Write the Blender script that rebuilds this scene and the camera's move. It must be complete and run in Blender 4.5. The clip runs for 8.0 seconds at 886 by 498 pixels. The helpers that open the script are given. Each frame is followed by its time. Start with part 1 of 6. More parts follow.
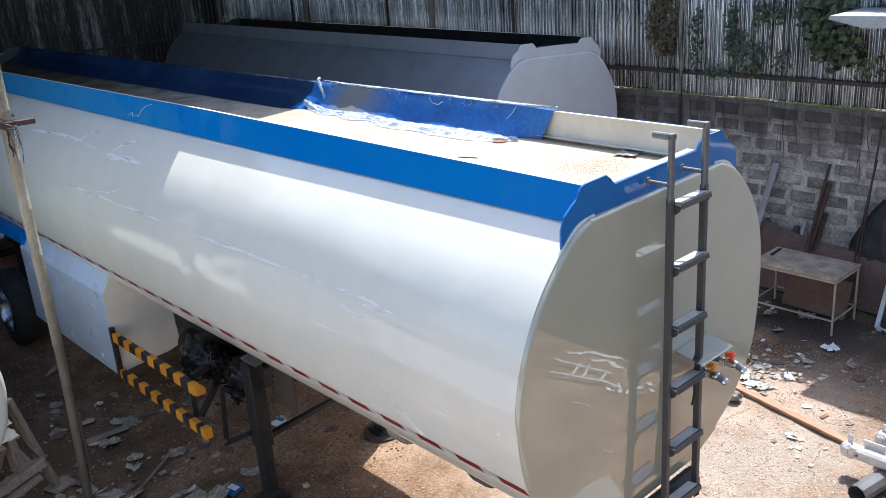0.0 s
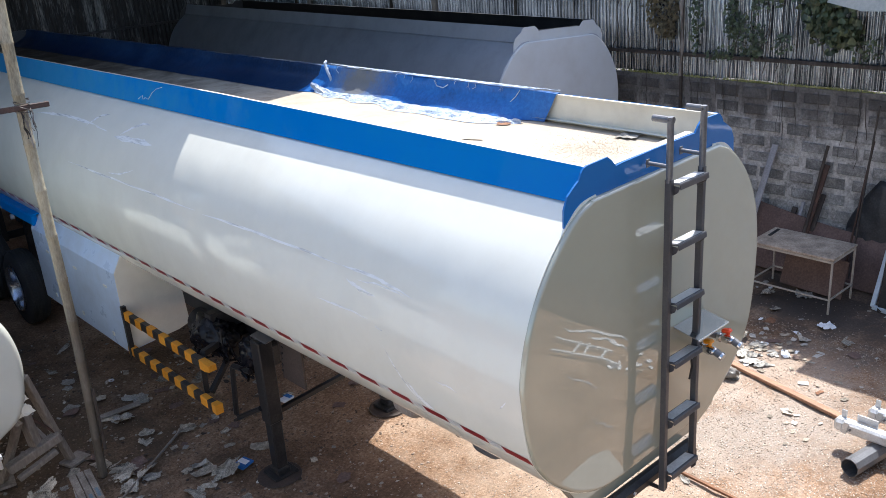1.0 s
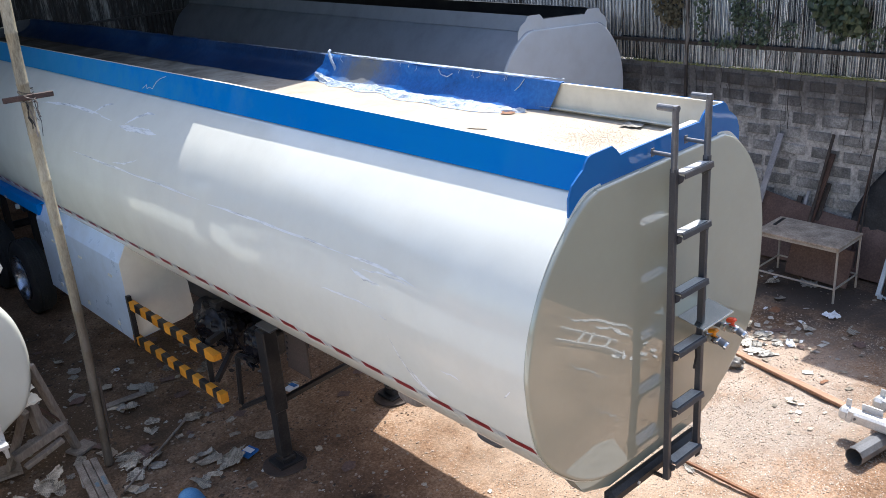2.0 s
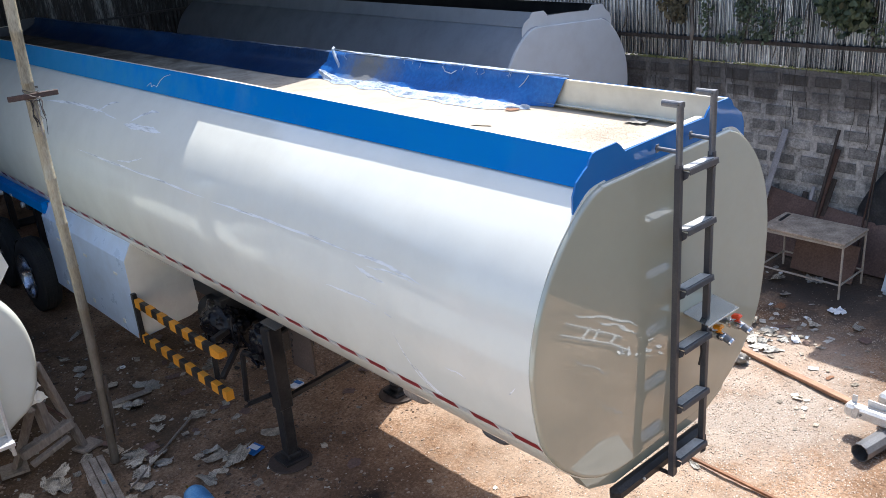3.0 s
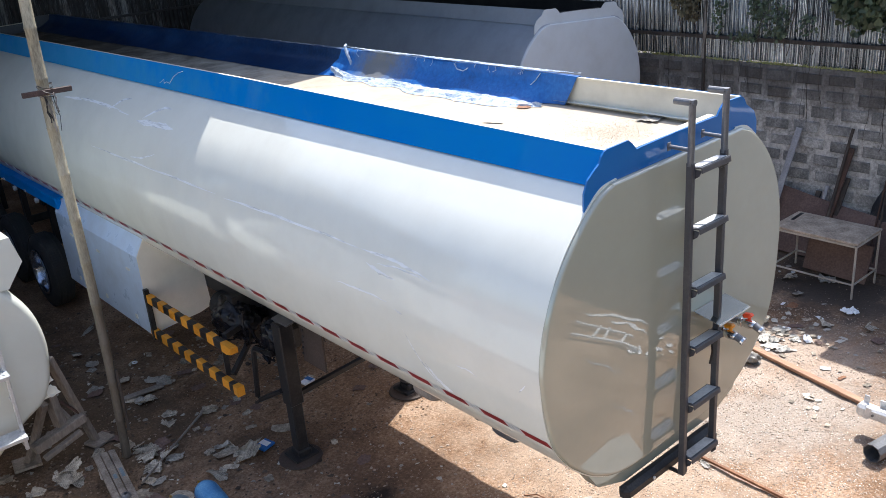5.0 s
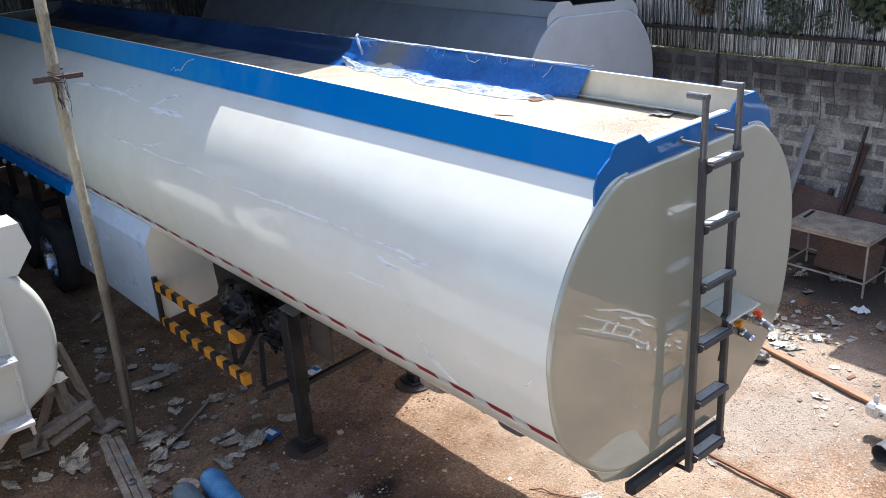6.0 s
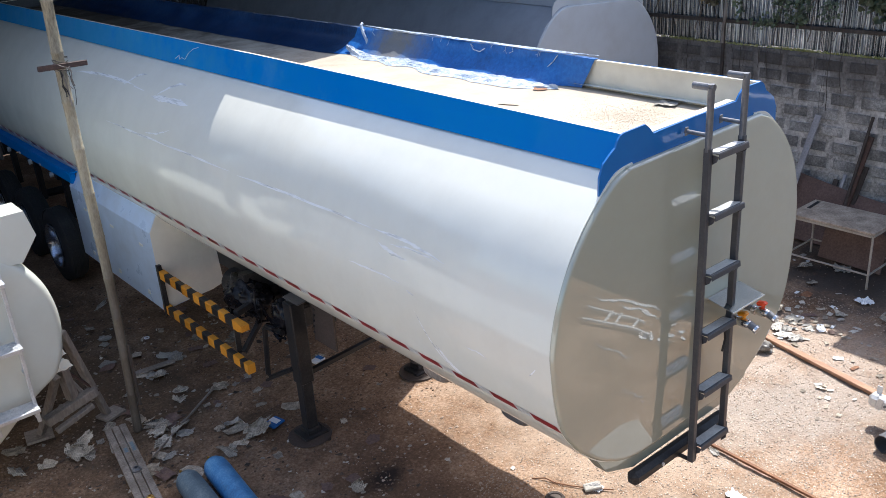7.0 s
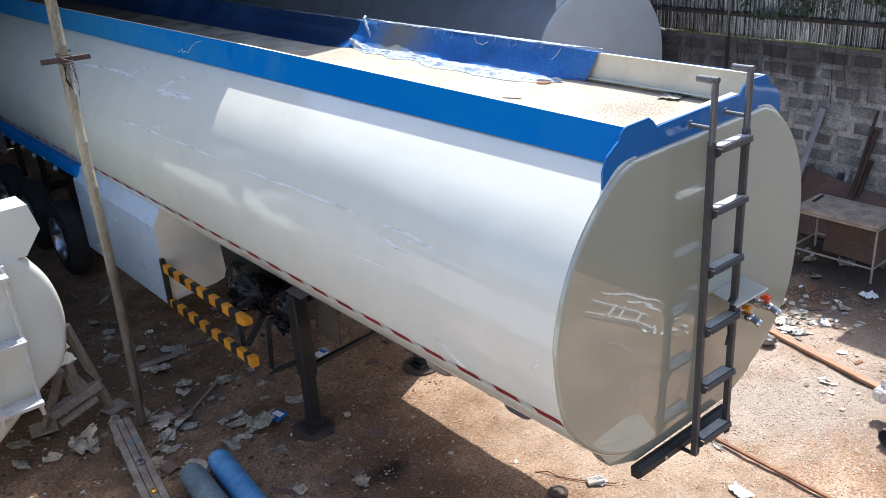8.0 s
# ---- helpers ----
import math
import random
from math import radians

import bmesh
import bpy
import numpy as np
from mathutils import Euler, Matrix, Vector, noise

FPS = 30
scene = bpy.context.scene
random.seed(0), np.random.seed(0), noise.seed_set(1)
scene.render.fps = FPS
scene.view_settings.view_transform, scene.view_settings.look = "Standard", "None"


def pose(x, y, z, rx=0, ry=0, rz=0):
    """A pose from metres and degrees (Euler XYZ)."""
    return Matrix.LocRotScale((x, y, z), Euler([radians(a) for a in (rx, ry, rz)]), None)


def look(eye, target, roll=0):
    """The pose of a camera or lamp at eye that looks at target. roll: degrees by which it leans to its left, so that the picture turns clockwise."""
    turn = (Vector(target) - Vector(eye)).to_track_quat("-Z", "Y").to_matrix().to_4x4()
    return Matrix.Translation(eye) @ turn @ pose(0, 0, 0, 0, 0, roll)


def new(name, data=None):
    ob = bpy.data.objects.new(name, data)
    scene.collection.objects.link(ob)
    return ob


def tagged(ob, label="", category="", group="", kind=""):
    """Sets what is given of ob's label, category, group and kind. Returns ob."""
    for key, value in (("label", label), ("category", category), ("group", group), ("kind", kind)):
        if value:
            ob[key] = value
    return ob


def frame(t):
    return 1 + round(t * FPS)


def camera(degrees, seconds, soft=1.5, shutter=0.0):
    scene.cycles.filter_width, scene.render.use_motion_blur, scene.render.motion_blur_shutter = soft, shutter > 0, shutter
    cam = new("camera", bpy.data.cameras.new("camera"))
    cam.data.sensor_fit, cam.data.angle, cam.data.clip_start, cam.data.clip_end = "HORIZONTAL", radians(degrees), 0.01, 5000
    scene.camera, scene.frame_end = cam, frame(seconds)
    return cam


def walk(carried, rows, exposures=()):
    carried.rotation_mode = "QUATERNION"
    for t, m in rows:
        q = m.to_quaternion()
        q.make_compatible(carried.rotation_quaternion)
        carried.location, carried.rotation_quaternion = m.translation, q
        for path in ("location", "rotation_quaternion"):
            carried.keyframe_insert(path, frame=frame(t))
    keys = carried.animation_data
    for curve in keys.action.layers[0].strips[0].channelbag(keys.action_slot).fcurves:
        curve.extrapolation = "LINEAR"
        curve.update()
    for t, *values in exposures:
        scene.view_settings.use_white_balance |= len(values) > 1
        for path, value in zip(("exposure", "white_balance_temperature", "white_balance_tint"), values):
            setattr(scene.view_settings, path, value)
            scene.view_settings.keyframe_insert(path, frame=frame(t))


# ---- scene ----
cam = camera(53.37, 8.0, soft=0.6)
PATH = [
    (0, pose(-4.172, -2.792, 4.907, 70.350, 3.932, -42.948)),
    (0.5, pose(-4.312, -2.898, 4.958, 69.823, 3.959, -43.049)),
    (1, pose(-4.318, -2.903, 4.961, 69.151, 3.977, -42.909)),
    (1.5, pose(-4.316, -2.903, 4.961, 68.678, 4.012, -42.767)),
    (3, pose(-4.316, -2.902, 4.961, 68.292, 4.385, -42.437)),
    (3.5, pose(-4.317, -2.909, 4.962, 68.295, 4.506, -42.243)),
    (4, pose(-4.318, -2.911, 4.963, 68.285, 4.523, -42.132)),
    (4.5, pose(-4.322, -2.912, 4.964, 68.246, 4.552, -41.993)),
    (6, pose(-4.300, -2.890, 4.947, 67.772, 3.758, -40.767)),
    (6.5, pose(-4.301, -2.888, 4.948, 67.334, 3.617, -40.545)),
    (7, pose(-4.303, -2.889, 4.949, 67.102, 3.658, -40.471)),
    (7.5, pose(-4.300, -2.888, 4.947, 66.740, 3.706, -40.328)),
    (8, pose(-4.298, -2.888, 4.946, 66.712, 3.732, -40.244)),
]
walk(cam, PATH, exposures=[(0, 1.07, 6330, 10), (4.7, 1.07, 6330, 10), (6, 1.0, 6330, 10), (8, 0.99, 6330, 10)])

# ---- world and sun ----
SUN = Vector((0.526, 0.238, 1.0)).normalized()
world = bpy.data.worlds.new("sky")
scene.world = world
world.use_nodes = True
wn = world.node_tree
sky = wn.nodes.new("ShaderNodeTexSky")
sky.sky_type = "NISHITA"
sky.sun_disc = False
sky.sun_elevation = math.asin(SUN.z)
sky.sun_rotation = math.atan2(SUN.x, SUN.y)
sky.dust_density = 2.2
wn.nodes["Background"].inputs["Strength"].default_value = 0.15
wn.links.new(sky.outputs[0], wn.nodes["Background"].inputs["Color"])
sun_data = bpy.data.lights.new("sun", "SUN")
sun_data.energy = 4.0
sun_data.angle = radians(0.53)
sun_data.color = (1.0, 0.965, 0.91)
sun = new("sun", sun_data)
sun.matrix_world = look(SUN * 40, (0, 0, 0))


# ---- materials ----
def node(nt, kind, **inputs):
    n = nt.nodes.new("ShaderNode" + kind)
    for k, v in inputs.items():
        n.inputs[k.replace("_", " ")].default_value = v
    return n


def ramp(nt, fac, stops):
    r = nt.nodes.new("ShaderNodeValToRGB")
    el = r.color_ramp.elements
    while len(el) < len(stops):
        el.new(0.5)
    for e, (p, c) in zip(el, stops):
        e.position, e.color = p, (*c, 1) if len(c) == 3 else c
    nt.links.new(fac, r.inputs[0])
    return r.outputs[0]


def grey(v):
    return (v, v, v)


def mat(name, colours, rough=(0.5, 0.7), metal=0.0, coat=0.0, scales=(3.0, 60.0), bump=0.1, depth=0.01, stretch=(1, 1, 1), spec=0.5, vary=0.0,
        random_from="", detail=6.0, height_tint=None):
    """A surface with large stains, fine grain, relief and uneven gloss. colours: dark, middle, light."""
    m = bpy.data.materials.new(name)
    m.use_nodes = True
    nt = m.node_tree
    b = nt.nodes["Principled BSDF"]
    mp = nt.nodes.new("ShaderNodeMapping")
    mp.inputs["Scale"].default_value = stretch
    geo = nt.nodes.new("ShaderNodeNewGeometry")
    nt.links.new(geo.outputs["Position"], mp.inputs["Vector"])
    big = node(nt, "TexNoise", Scale=scales[0], Detail=detail, Roughness=0.6)
    fine = node(nt, "TexNoise", Scale=scales[1], Detail=5.0, Roughness=0.65)
    for n in (big, fine):
        nt.links.new(mp.outputs[0], n.inputs["Vector"])
    mix = nt.nodes.new("ShaderNodeMath")
    mix.operation = "MULTIPLY_ADD"
    mix.inputs[1].default_value = 0.45
    half = nt.nodes.new("ShaderNodeMath")
    half.operation = "MULTIPLY"
    half.inputs[1].default_value = 0.55
    nt.links.new(big.outputs[0], half.inputs[0])
    nt.links.new(fine.outputs[0], mix.inputs[0])
    nt.links.new(half.outputs[0], mix.inputs[2])
    col = ramp(nt, mix.outputs[0], [(0.33, colours[0]), (0.5, colours[1]), (0.67, colours[2])])
    if vary:
        src = nt.nodes.new("ShaderNodeObjectInfo").outputs["Random"] if random_from == "object" else geo.outputs["Random Per Island"]
        hsv = nt.nodes.new("ShaderNodeHueSaturation")
        mr = nt.nodes.new("ShaderNodeMapRange")
        mr.inputs["To Min"].default_value, mr.inputs["To Max"].default_value = 1 - vary, 1 + vary
        nt.links.new(src, mr.inputs["Value"])
        nt.links.new(mr.outputs[0], hsv.inputs["Value"])
        nt.links.new(col, hsv.inputs["Color"])
        col = hsv.outputs[0]
    if height_tint:
        # tint by height, uneven edge: damp stain on walls, darker foot on the pole
        top, run, stain, drip = height_tint
        xyz = nt.nodes.new("ShaderNodeSeparateXYZ")
        nt.links.new(geo.outputs["Position"], xyz.inputs[0])
        ms = nt.nodes.new("ShaderNodeMapping")
        ms.inputs["Scale"].default_value = (1.0, 2.2, 0.35)
        nt.links.new(geo.outputs["Position"], ms.inputs["Vector"])
        nz = node(nt, "TexNoise", Scale=1.7, Detail=7.0, Roughness=0.62)
        nt.links.new(ms.outputs[0], nz.inputs["Vector"])
        ma = nt.nodes.new("ShaderNodeMath")
        ma.operation = "MULTIPLY_ADD"
        ma.inputs[1].default_value = drip
        nt.links.new(nz.outputs[0], ma.inputs[0])
        nt.links.new(xyz.outputs["Z"], ma.inputs[2])
        mg = nt.nodes.new("ShaderNodeMapRange")
        mg.interpolation_type = "SMOOTHSTEP"
        mg.inputs["From Min"].default_value = top - run + drip * 0.5
        mg.inputs["From Max"].default_value = top + drip * 0.5
        mg.inputs["To Max"].default_value = 0.74
        nt.links.new(ma.outputs[0], mg.inputs["Value"])
        mm = nt.nodes.new("ShaderNodeMix")
        mm.data_type = "RGBA"
        mm.inputs["B"].default_value = (*stain, 1)
        nt.links.new(mg.outputs[0], mm.inputs["Factor"])
        nt.links.new(col, mm.inputs["A"])
        col = mm.outputs["Result"]
    nt.links.new(col, b.inputs["Base Color"])
    r = ramp(nt, big.outputs[0], [(0.3, grey(rough[0])), (0.7, grey(rough[1]))])
    nt.links.new(r, b.inputs["Roughness"])
    b.inputs["Metallic"].default_value = metal
    b.inputs["Specular IOR Level"].default_value = spec
    b.inputs["Coat Weight"].default_value = coat
    b.inputs["Coat Roughness"].default_value = 0.06
    if bump:
        bp = node(nt, "Bump", Strength=bump, Distance=depth)
        nt.links.new(mix.outputs[0], bp.inputs["Height"])
        nt.links.new(bp.outputs[0], b.inputs["Normal"])
    return m


def paint(name, colour, rough=0.3, coat=0.6, wave=0.02, dirt=0.12, dirt_colour=(0.33, 0.28, 0.22), spec=0.3, coat_rough=0.02, ior=1.6):
    """Sprayed sheet metal: gentle waves in the sheet, dust and small scuffs."""
    m = bpy.data.materials.new(name)
    m.use_nodes = True
    nt = m.node_tree
    b = nt.nodes["Principled BSDF"]
    geo = nt.nodes.new("ShaderNodeNewGeometry")
    wav = node(nt, "TexNoise", Scale=1.6, Detail=1.5, Roughness=0.4)
    dst = node(nt, "TexNoise", Scale=2.3, Detail=9.0, Roughness=0.68)
    fin = node(nt, "TexNoise", Scale=130.0, Detail=3.0)
    for n in (wav, dst, fin):
        nt.links.new(geo.outputs["Position"], n.inputs["Vector"])
    f = ramp(nt, dst.outputs[0], [(0.42, grey(0.0)), (0.72, grey(dirt))])
    mx = nt.nodes.new("ShaderNodeMix")
    mx.data_type = "RGBA"
    mx.inputs["A"].default_value = (*colour, 1)
    mx.inputs["B"].default_value = (*dirt_colour, 1)
    nt.links.new(f, mx.inputs["Factor"])
    nt.links.new(mx.outputs["Result"], b.inputs["Base Color"])
    rr = ramp(nt, dst.outputs[0], [(0.35, grey(rough * 0.8)), (0.7, grey(min(1, rough * 1.5)))])
    nt.links.new(rr, b.inputs["Roughness"])
    b.inputs["Coat Weight"].default_value = coat
    b.inputs["Coat Roughness"].default_value = coat_rough
    b.inputs["Coat IOR"].default_value = ior
    b.inputs["Specular IOR Level"].default_value = spec
    b1 = node(nt, "Bump", Strength=1.0, Distance=wave)
    nt.links.new(wav.outputs[0], b1.inputs["Height"])
    b2 = node(nt, "Bump", Strength=0.05, Distance=0.001)
    nt.links.new(fin.outputs[0], b2.inputs["Height"])
    nt.links.new(b1.outputs[0], b2.inputs["Normal"])
    nt.links.new(b2.outputs[0], b.inputs["Normal"])
    nt.links.new(b1.outputs[0], b.inputs["Coat Normal"])
    return m


WHITE = paint("white_gloss_paint", (0.71, 0.705, 0.63), rough=0.5, coat=0.8, wave=0.019, dirt=0.10, coat_rough=0.085)
# darker copy of the white: shade on the tank end put into the colour
HEAD = paint("shaded_white_end_paint", (0.355, 0.362, 0.288), rough=0.5, coat=1.0, wave=0.0034, dirt=0.12, ior=2.0)
CREAM = paint("cream_paint", (0.66, 0.61, 0.50), rough=0.5, coat=0.1, dirt=0.4)
BLUE = paint("blue_paint", (0.0, 0.168, 0.53), rough=0.4, coat=0.06, wave=0.004, dirt=0.45, dirt_colour=(0.005, 0.215, 0.48), spec=0.06)
# darker copy of the coaming blue, with the front panel's shade in its colour
SHADEBLUE = paint("shaded_blue_gloss_paint", (0.0, 0.125, 0.40), rough=0.4, coat=0.45, wave=0.012, dirt=0.2, dirt_colour=(0.01, 0.07, 0.22), spec=0.2, coat_rough=0.05, ior=1.75)
TRAY = paint("dusty_shaded_tray_paint", (0.42, 0.365, 0.29), rough=0.7, coat=0.0, dirt=0.45, dirt_colour=(0.24, 0.195, 0.15))
PRIMER = paint("grey_undercoat", (0.55, 0.565, 0.58), rough=0.6, coat=0.0, dirt=0.2)
# darker undercoat for the shell under the roof: shade put into the paint
SHADEPRIMER = paint("shaded_grey_undercoat", (0.36, 0.38, 0.425), rough=0.45, coat=0.25, dirt=0.3, dirt_colour=(0.16, 0.165, 0.18))
PALE = paint("pale_paint", (0.68, 0.67, 0.62), rough=0.35, coat=0.3)
SMALLPAINT = paint("pale_grey_green_paint", (0.60, 0.62, 0.56), rough=0.35, coat=0.6)
# the sky's blue reflection is painted into the cabinet colour
BOXPAINT = paint("sky_tinted_box_paint", (0.56, 0.68, 0.87), rough=0.3, coat=0.7, dirt=0.25)
CABEND = paint("pale_cream_gloss_paint", (0.84, 0.79, 0.69), rough=0.3, coat=0.6, dirt=0.2)
BLACK = mat("black_paint", ((0.014, 0.014, 0.015), (0.024, 0.023, 0.024), (0.05, 0.046, 0.043)), rough=(0.3, 0.55), bump=0.08, depth=0.002, spec=0.25)
GREYPAINT = mat("dark_grey_paint", ((0.045, 0.045, 0.05), (0.06, 0.06, 0.066), (0.09, 0.088, 0.085)), rough=(0.28, 0.45), bump=0.05, depth=0.002)
STEELGREY = mat("bare_grey_steel", ((0.10, 0.10, 0.11), (0.14, 0.145, 0.155), (0.2, 0.2, 0.21)), rough=(0.3, 0.45), metal=0.3, bump=0.05, depth=0.002)
RUBBER = mat("tyre_rubber", ((0.022, 0.022, 0.023), (0.035, 0.035, 0.036), (0.07, 0.066, 0.06)), rough=(0.75, 0.9), bump=0.2, depth=0.004)
RIM = mat("silver_rim", ((0.25, 0.28, 0.33), (0.42, 0.46, 0.54), (0.66, 0.70, 0.78)), rough=(0.15, 0.3), metal=0.85, bump=0.05)
GALV = mat("galvanised_steel", ((0.44, 0.45, 0.46), (0.58, 0.59, 0.60), (0.72, 0.73, 0.73)), rough=(0.3, 0.5), metal=0.45, scales=(8, 70), bump=0.05, depth=0.003)
RUST = mat("rusty_steel", ((0.09, 0.04, 0.02), (0.2, 0.09, 0.045), (0.34, 0.19, 0.11)), rough=(0.7, 0.9), scales=(6, 90), bump=0.3, depth=0.004)
DARKRUST = mat("dark_rusty_steel", ((0.03, 0.018, 0.014), (0.065, 0.036, 0.028), (0.12, 0.07, 0.05)), rough=(0.6, 0.85), scales=(8, 90), bump=0.25, depth=0.003)
BROWNSHEET = mat("brown_board", ((0.08, 0.048, 0.04), (0.13, 0.083, 0.07), (0.20, 0.135, 0.115)), rough=(0.7, 0.9), scales=(2.5, 40), bump=0.15, depth=0.006)
WOOD = mat("weathered_wood", ((0.12, 0.10, 0.085), (0.22, 0.19, 0.165), (0.35, 0.315, 0.285)), rough=(0.75, 0.9), scales=(3, 40), stretch=(1, 1, 0.25), bump=0.35, depth=0.008)
GREYWOOD = mat("grey_board", ((0.2, 0.2, 0.21), (0.3, 0.3, 0.32), (0.42, 0.42, 0.43)), rough=(0.7, 0.9), scales=(3, 40), bump=0.2, depth=0.004)
BAMBOO = mat("dry_bamboo", ((0.10, 0.082, 0.052), (0.27, 0.232, 0.155), (0.45, 0.40, 0.29)), rough=(0.4, 0.6), scales=(3.0, 40), stretch=(2, 2, 0.5), bump=0.2, depth=0.004, height_tint=(1.35, -1.4, (0.05, 0.042, 0.043), 1.6))
BLOCK = mat("concrete_block", ((0.09, 0.087, 0.083), (0.24, 0.235, 0.225), (0.48, 0.47, 0.45)), rough=(0.85, 0.95), scales=(4.5, 40), bump=0.9, depth=0.02, vary=0.3, random_from="object", height_tint=(2.30, 0.62, (0.04, 0.033, 0.029), 1.5))
DARKWOOD = mat("dark_old_timber", ((0.028, 0.022, 0.018), (0.06, 0.048, 0.041), (0.12, 0.10, 0.085)), rough=(0.75, 0.9), scales=(3, 40), stretch=(1, 1, 0.25), bump=0.3, depth=0.006)
MORTAR = mat("smeared_mortar", ((0.09, 0.086, 0.08), (0.40, 0.385, 0.365), (0.72, 0.70, 0.67)), rough=(0.85, 0.95), scales=(3.4, 26), bump=0.7, depth=0.02, height_tint=(2.30, 0.62, (0.05, 0.041, 0.036), 1.5))
SHEET = mat("old_corrugated_iron", ((0.05, 0.056, 0.067), (0.28, 0.315, 0.36), (0.80, 0.84, 0.90)), rough=(0.16, 0.32), metal=0.9, scales=(3.0, 14), stretch=(1, 5.0, 0.22), bump=0.06, depth=0.004, vary=0.3, random_from="object")
NORTHSHEET = mat("dark_corrugated_iron", ((0.008, 0.008, 0.009), (0.03, 0.031, 0.035), (0.36, 0.37, 0.38)), rough=(0.4, 0.65), metal=0.3, scales=(0.55, 9), stretch=(6.0, 1, 0.5), bump=0.06, depth=0.004, vary=0.4, random_from="object")
DARKSHEET = mat("dark_iron_sheet", ((0.03, 0.03, 0.033), (0.05, 0.052, 0.058), (0.1, 0.1, 0.11)), rough=(0.35, 0.6), metal=0.4, scales=(1.6, 25), bump=0.06, depth=0.004)
DIRT = mat("trodden_dirt", ((0.048, 0.030, 0.020), (0.235, 0.145, 0.091), (0.51, 0.37, 0.268)), rough=(0.9, 1.0), scales=(0.8, 38), bump=1.0, depth=0.035, detail=12, spec=0.15)


def tint_over(m, at, radii, colour, turn=-35, most=0.7):
    """A tint for dust, stains or painted light and shade, thin and broken towards its edge."""
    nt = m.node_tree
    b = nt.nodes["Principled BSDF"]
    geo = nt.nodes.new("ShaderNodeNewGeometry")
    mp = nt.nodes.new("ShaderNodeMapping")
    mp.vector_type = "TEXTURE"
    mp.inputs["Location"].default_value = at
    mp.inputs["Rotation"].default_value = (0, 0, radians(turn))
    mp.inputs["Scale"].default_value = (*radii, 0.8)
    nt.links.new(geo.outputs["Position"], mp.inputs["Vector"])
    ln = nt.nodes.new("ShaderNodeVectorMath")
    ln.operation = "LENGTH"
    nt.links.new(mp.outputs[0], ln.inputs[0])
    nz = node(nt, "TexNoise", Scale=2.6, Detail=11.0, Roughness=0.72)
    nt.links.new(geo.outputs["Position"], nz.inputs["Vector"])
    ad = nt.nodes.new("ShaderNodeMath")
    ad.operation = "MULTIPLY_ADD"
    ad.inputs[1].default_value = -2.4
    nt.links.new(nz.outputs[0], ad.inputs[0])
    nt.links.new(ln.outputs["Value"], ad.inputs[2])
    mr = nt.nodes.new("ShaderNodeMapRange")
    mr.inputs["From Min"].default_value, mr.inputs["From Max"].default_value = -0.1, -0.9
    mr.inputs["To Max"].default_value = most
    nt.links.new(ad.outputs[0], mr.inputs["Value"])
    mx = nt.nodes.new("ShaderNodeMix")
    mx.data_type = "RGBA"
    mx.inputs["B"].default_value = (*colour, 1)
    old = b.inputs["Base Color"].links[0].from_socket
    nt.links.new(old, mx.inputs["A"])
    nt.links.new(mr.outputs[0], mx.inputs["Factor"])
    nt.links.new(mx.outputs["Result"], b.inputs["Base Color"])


def thin_out(m):
    """Lets a painted reflection break up into fine streaks along the tank."""
    nt = m.node_tree
    geo = nt.nodes.new("ShaderNodeNewGeometry")
    mp = nt.nodes.new("ShaderNodeMapping")
    mp.inputs["Scale"].default_value = (8, 1.8, 16)
    nt.links.new(geo.outputs["Position"], mp.inputs["Vector"])
    nz = node(nt, "TexNoise", Scale=2.0, Detail=4.0, Roughness=0.6)
    nt.links.new(mp.outputs[0], nz.inputs["Vector"])
    nt.links.new(ramp(nt, nz.outputs[0], [(0.22, grey(0.12)), (0.52, grey(0.9))]), nt.nodes["Principled BSDF"].inputs["Alpha"])


tint_over(DIRT, (2.75, 0.75, 0), (1.9, 0.95), (0.345, 0.30, 0.26), most=0.8)
# paler teal patches towards the far end of the blue coaming
tint_over(BLUE, (-0.72, 8.6, 3.5), (1.5, 4.6), (0.05, 0.25, 0.42), 0, 0.6)
# sun and shade put into colour: pale dust in the sun strip, darker earth beside
tint_over(DIRT, (1.2, 1.9, 0), (1.05, 2.3), (0.41, 0.328, 0.255), 0, 0.7)
tint_over(DIRT, (-0.75, 2.5, 0), (0.9, 1.7), (0.085, 0.053, 0.036), 0, 0.58)
tint_over(DIRT, (4.0, 1.2, 0), (1.2, 0.9), (0.42, 0.345, 0.285))
# darker ground by the table and towards the left
tint_over(DIRT, (5.95, 1.5, 0), (1.5, 2.1), (0.062, 0.056, 0.052), 0, 0.85)
tint_over(DIRT, (-2.1, 6.4, 0), (1.7, 3.6), (0.060, 0.050, 0.037), 0, 0.72)
tint_over(DIRT, (-0.67, 2.66, 0), (0.30, 0.20), (0.02, 0.018, 0.018), 20, 0.9)
# unseen ground tinted olive and pale for its mirror image in the end plate
tint_over(DIRT, (0.3, -7.0, 0), (4.2, 3.4), (0.17, 0.165, 0.105), 0, 0.8)
tint_over(DIRT, (5.4, -4.0, 0), (1.6, 3.2), (0.34, 0.31, 0.26), 0, 0.8)
# brown dirt plus the shed's shade, put into the far tray's colour
tint_over(TRAY, (0, 10.0, 3.44), (1.6, 4.9), (0.07, 0.05, 0.034), 0, 0.88)
STONE = mat("gravel_and_chips", ((0.21, 0.155, 0.115), (0.30, 0.235, 0.185), (0.39, 0.325, 0.27)), rough=(0.8, 0.95), scales=(5, 60), bump=0.2, depth=0.005, vary=0.2)
CLOD = mat("earth_clods", ((0.07, 0.048, 0.036), (0.15, 0.105, 0.078), (0.26, 0.19, 0.145)), rough=(0.9, 1.0), scales=(5, 60), bump=0.3, depth=0.006, vary=0.5, spec=0.15)
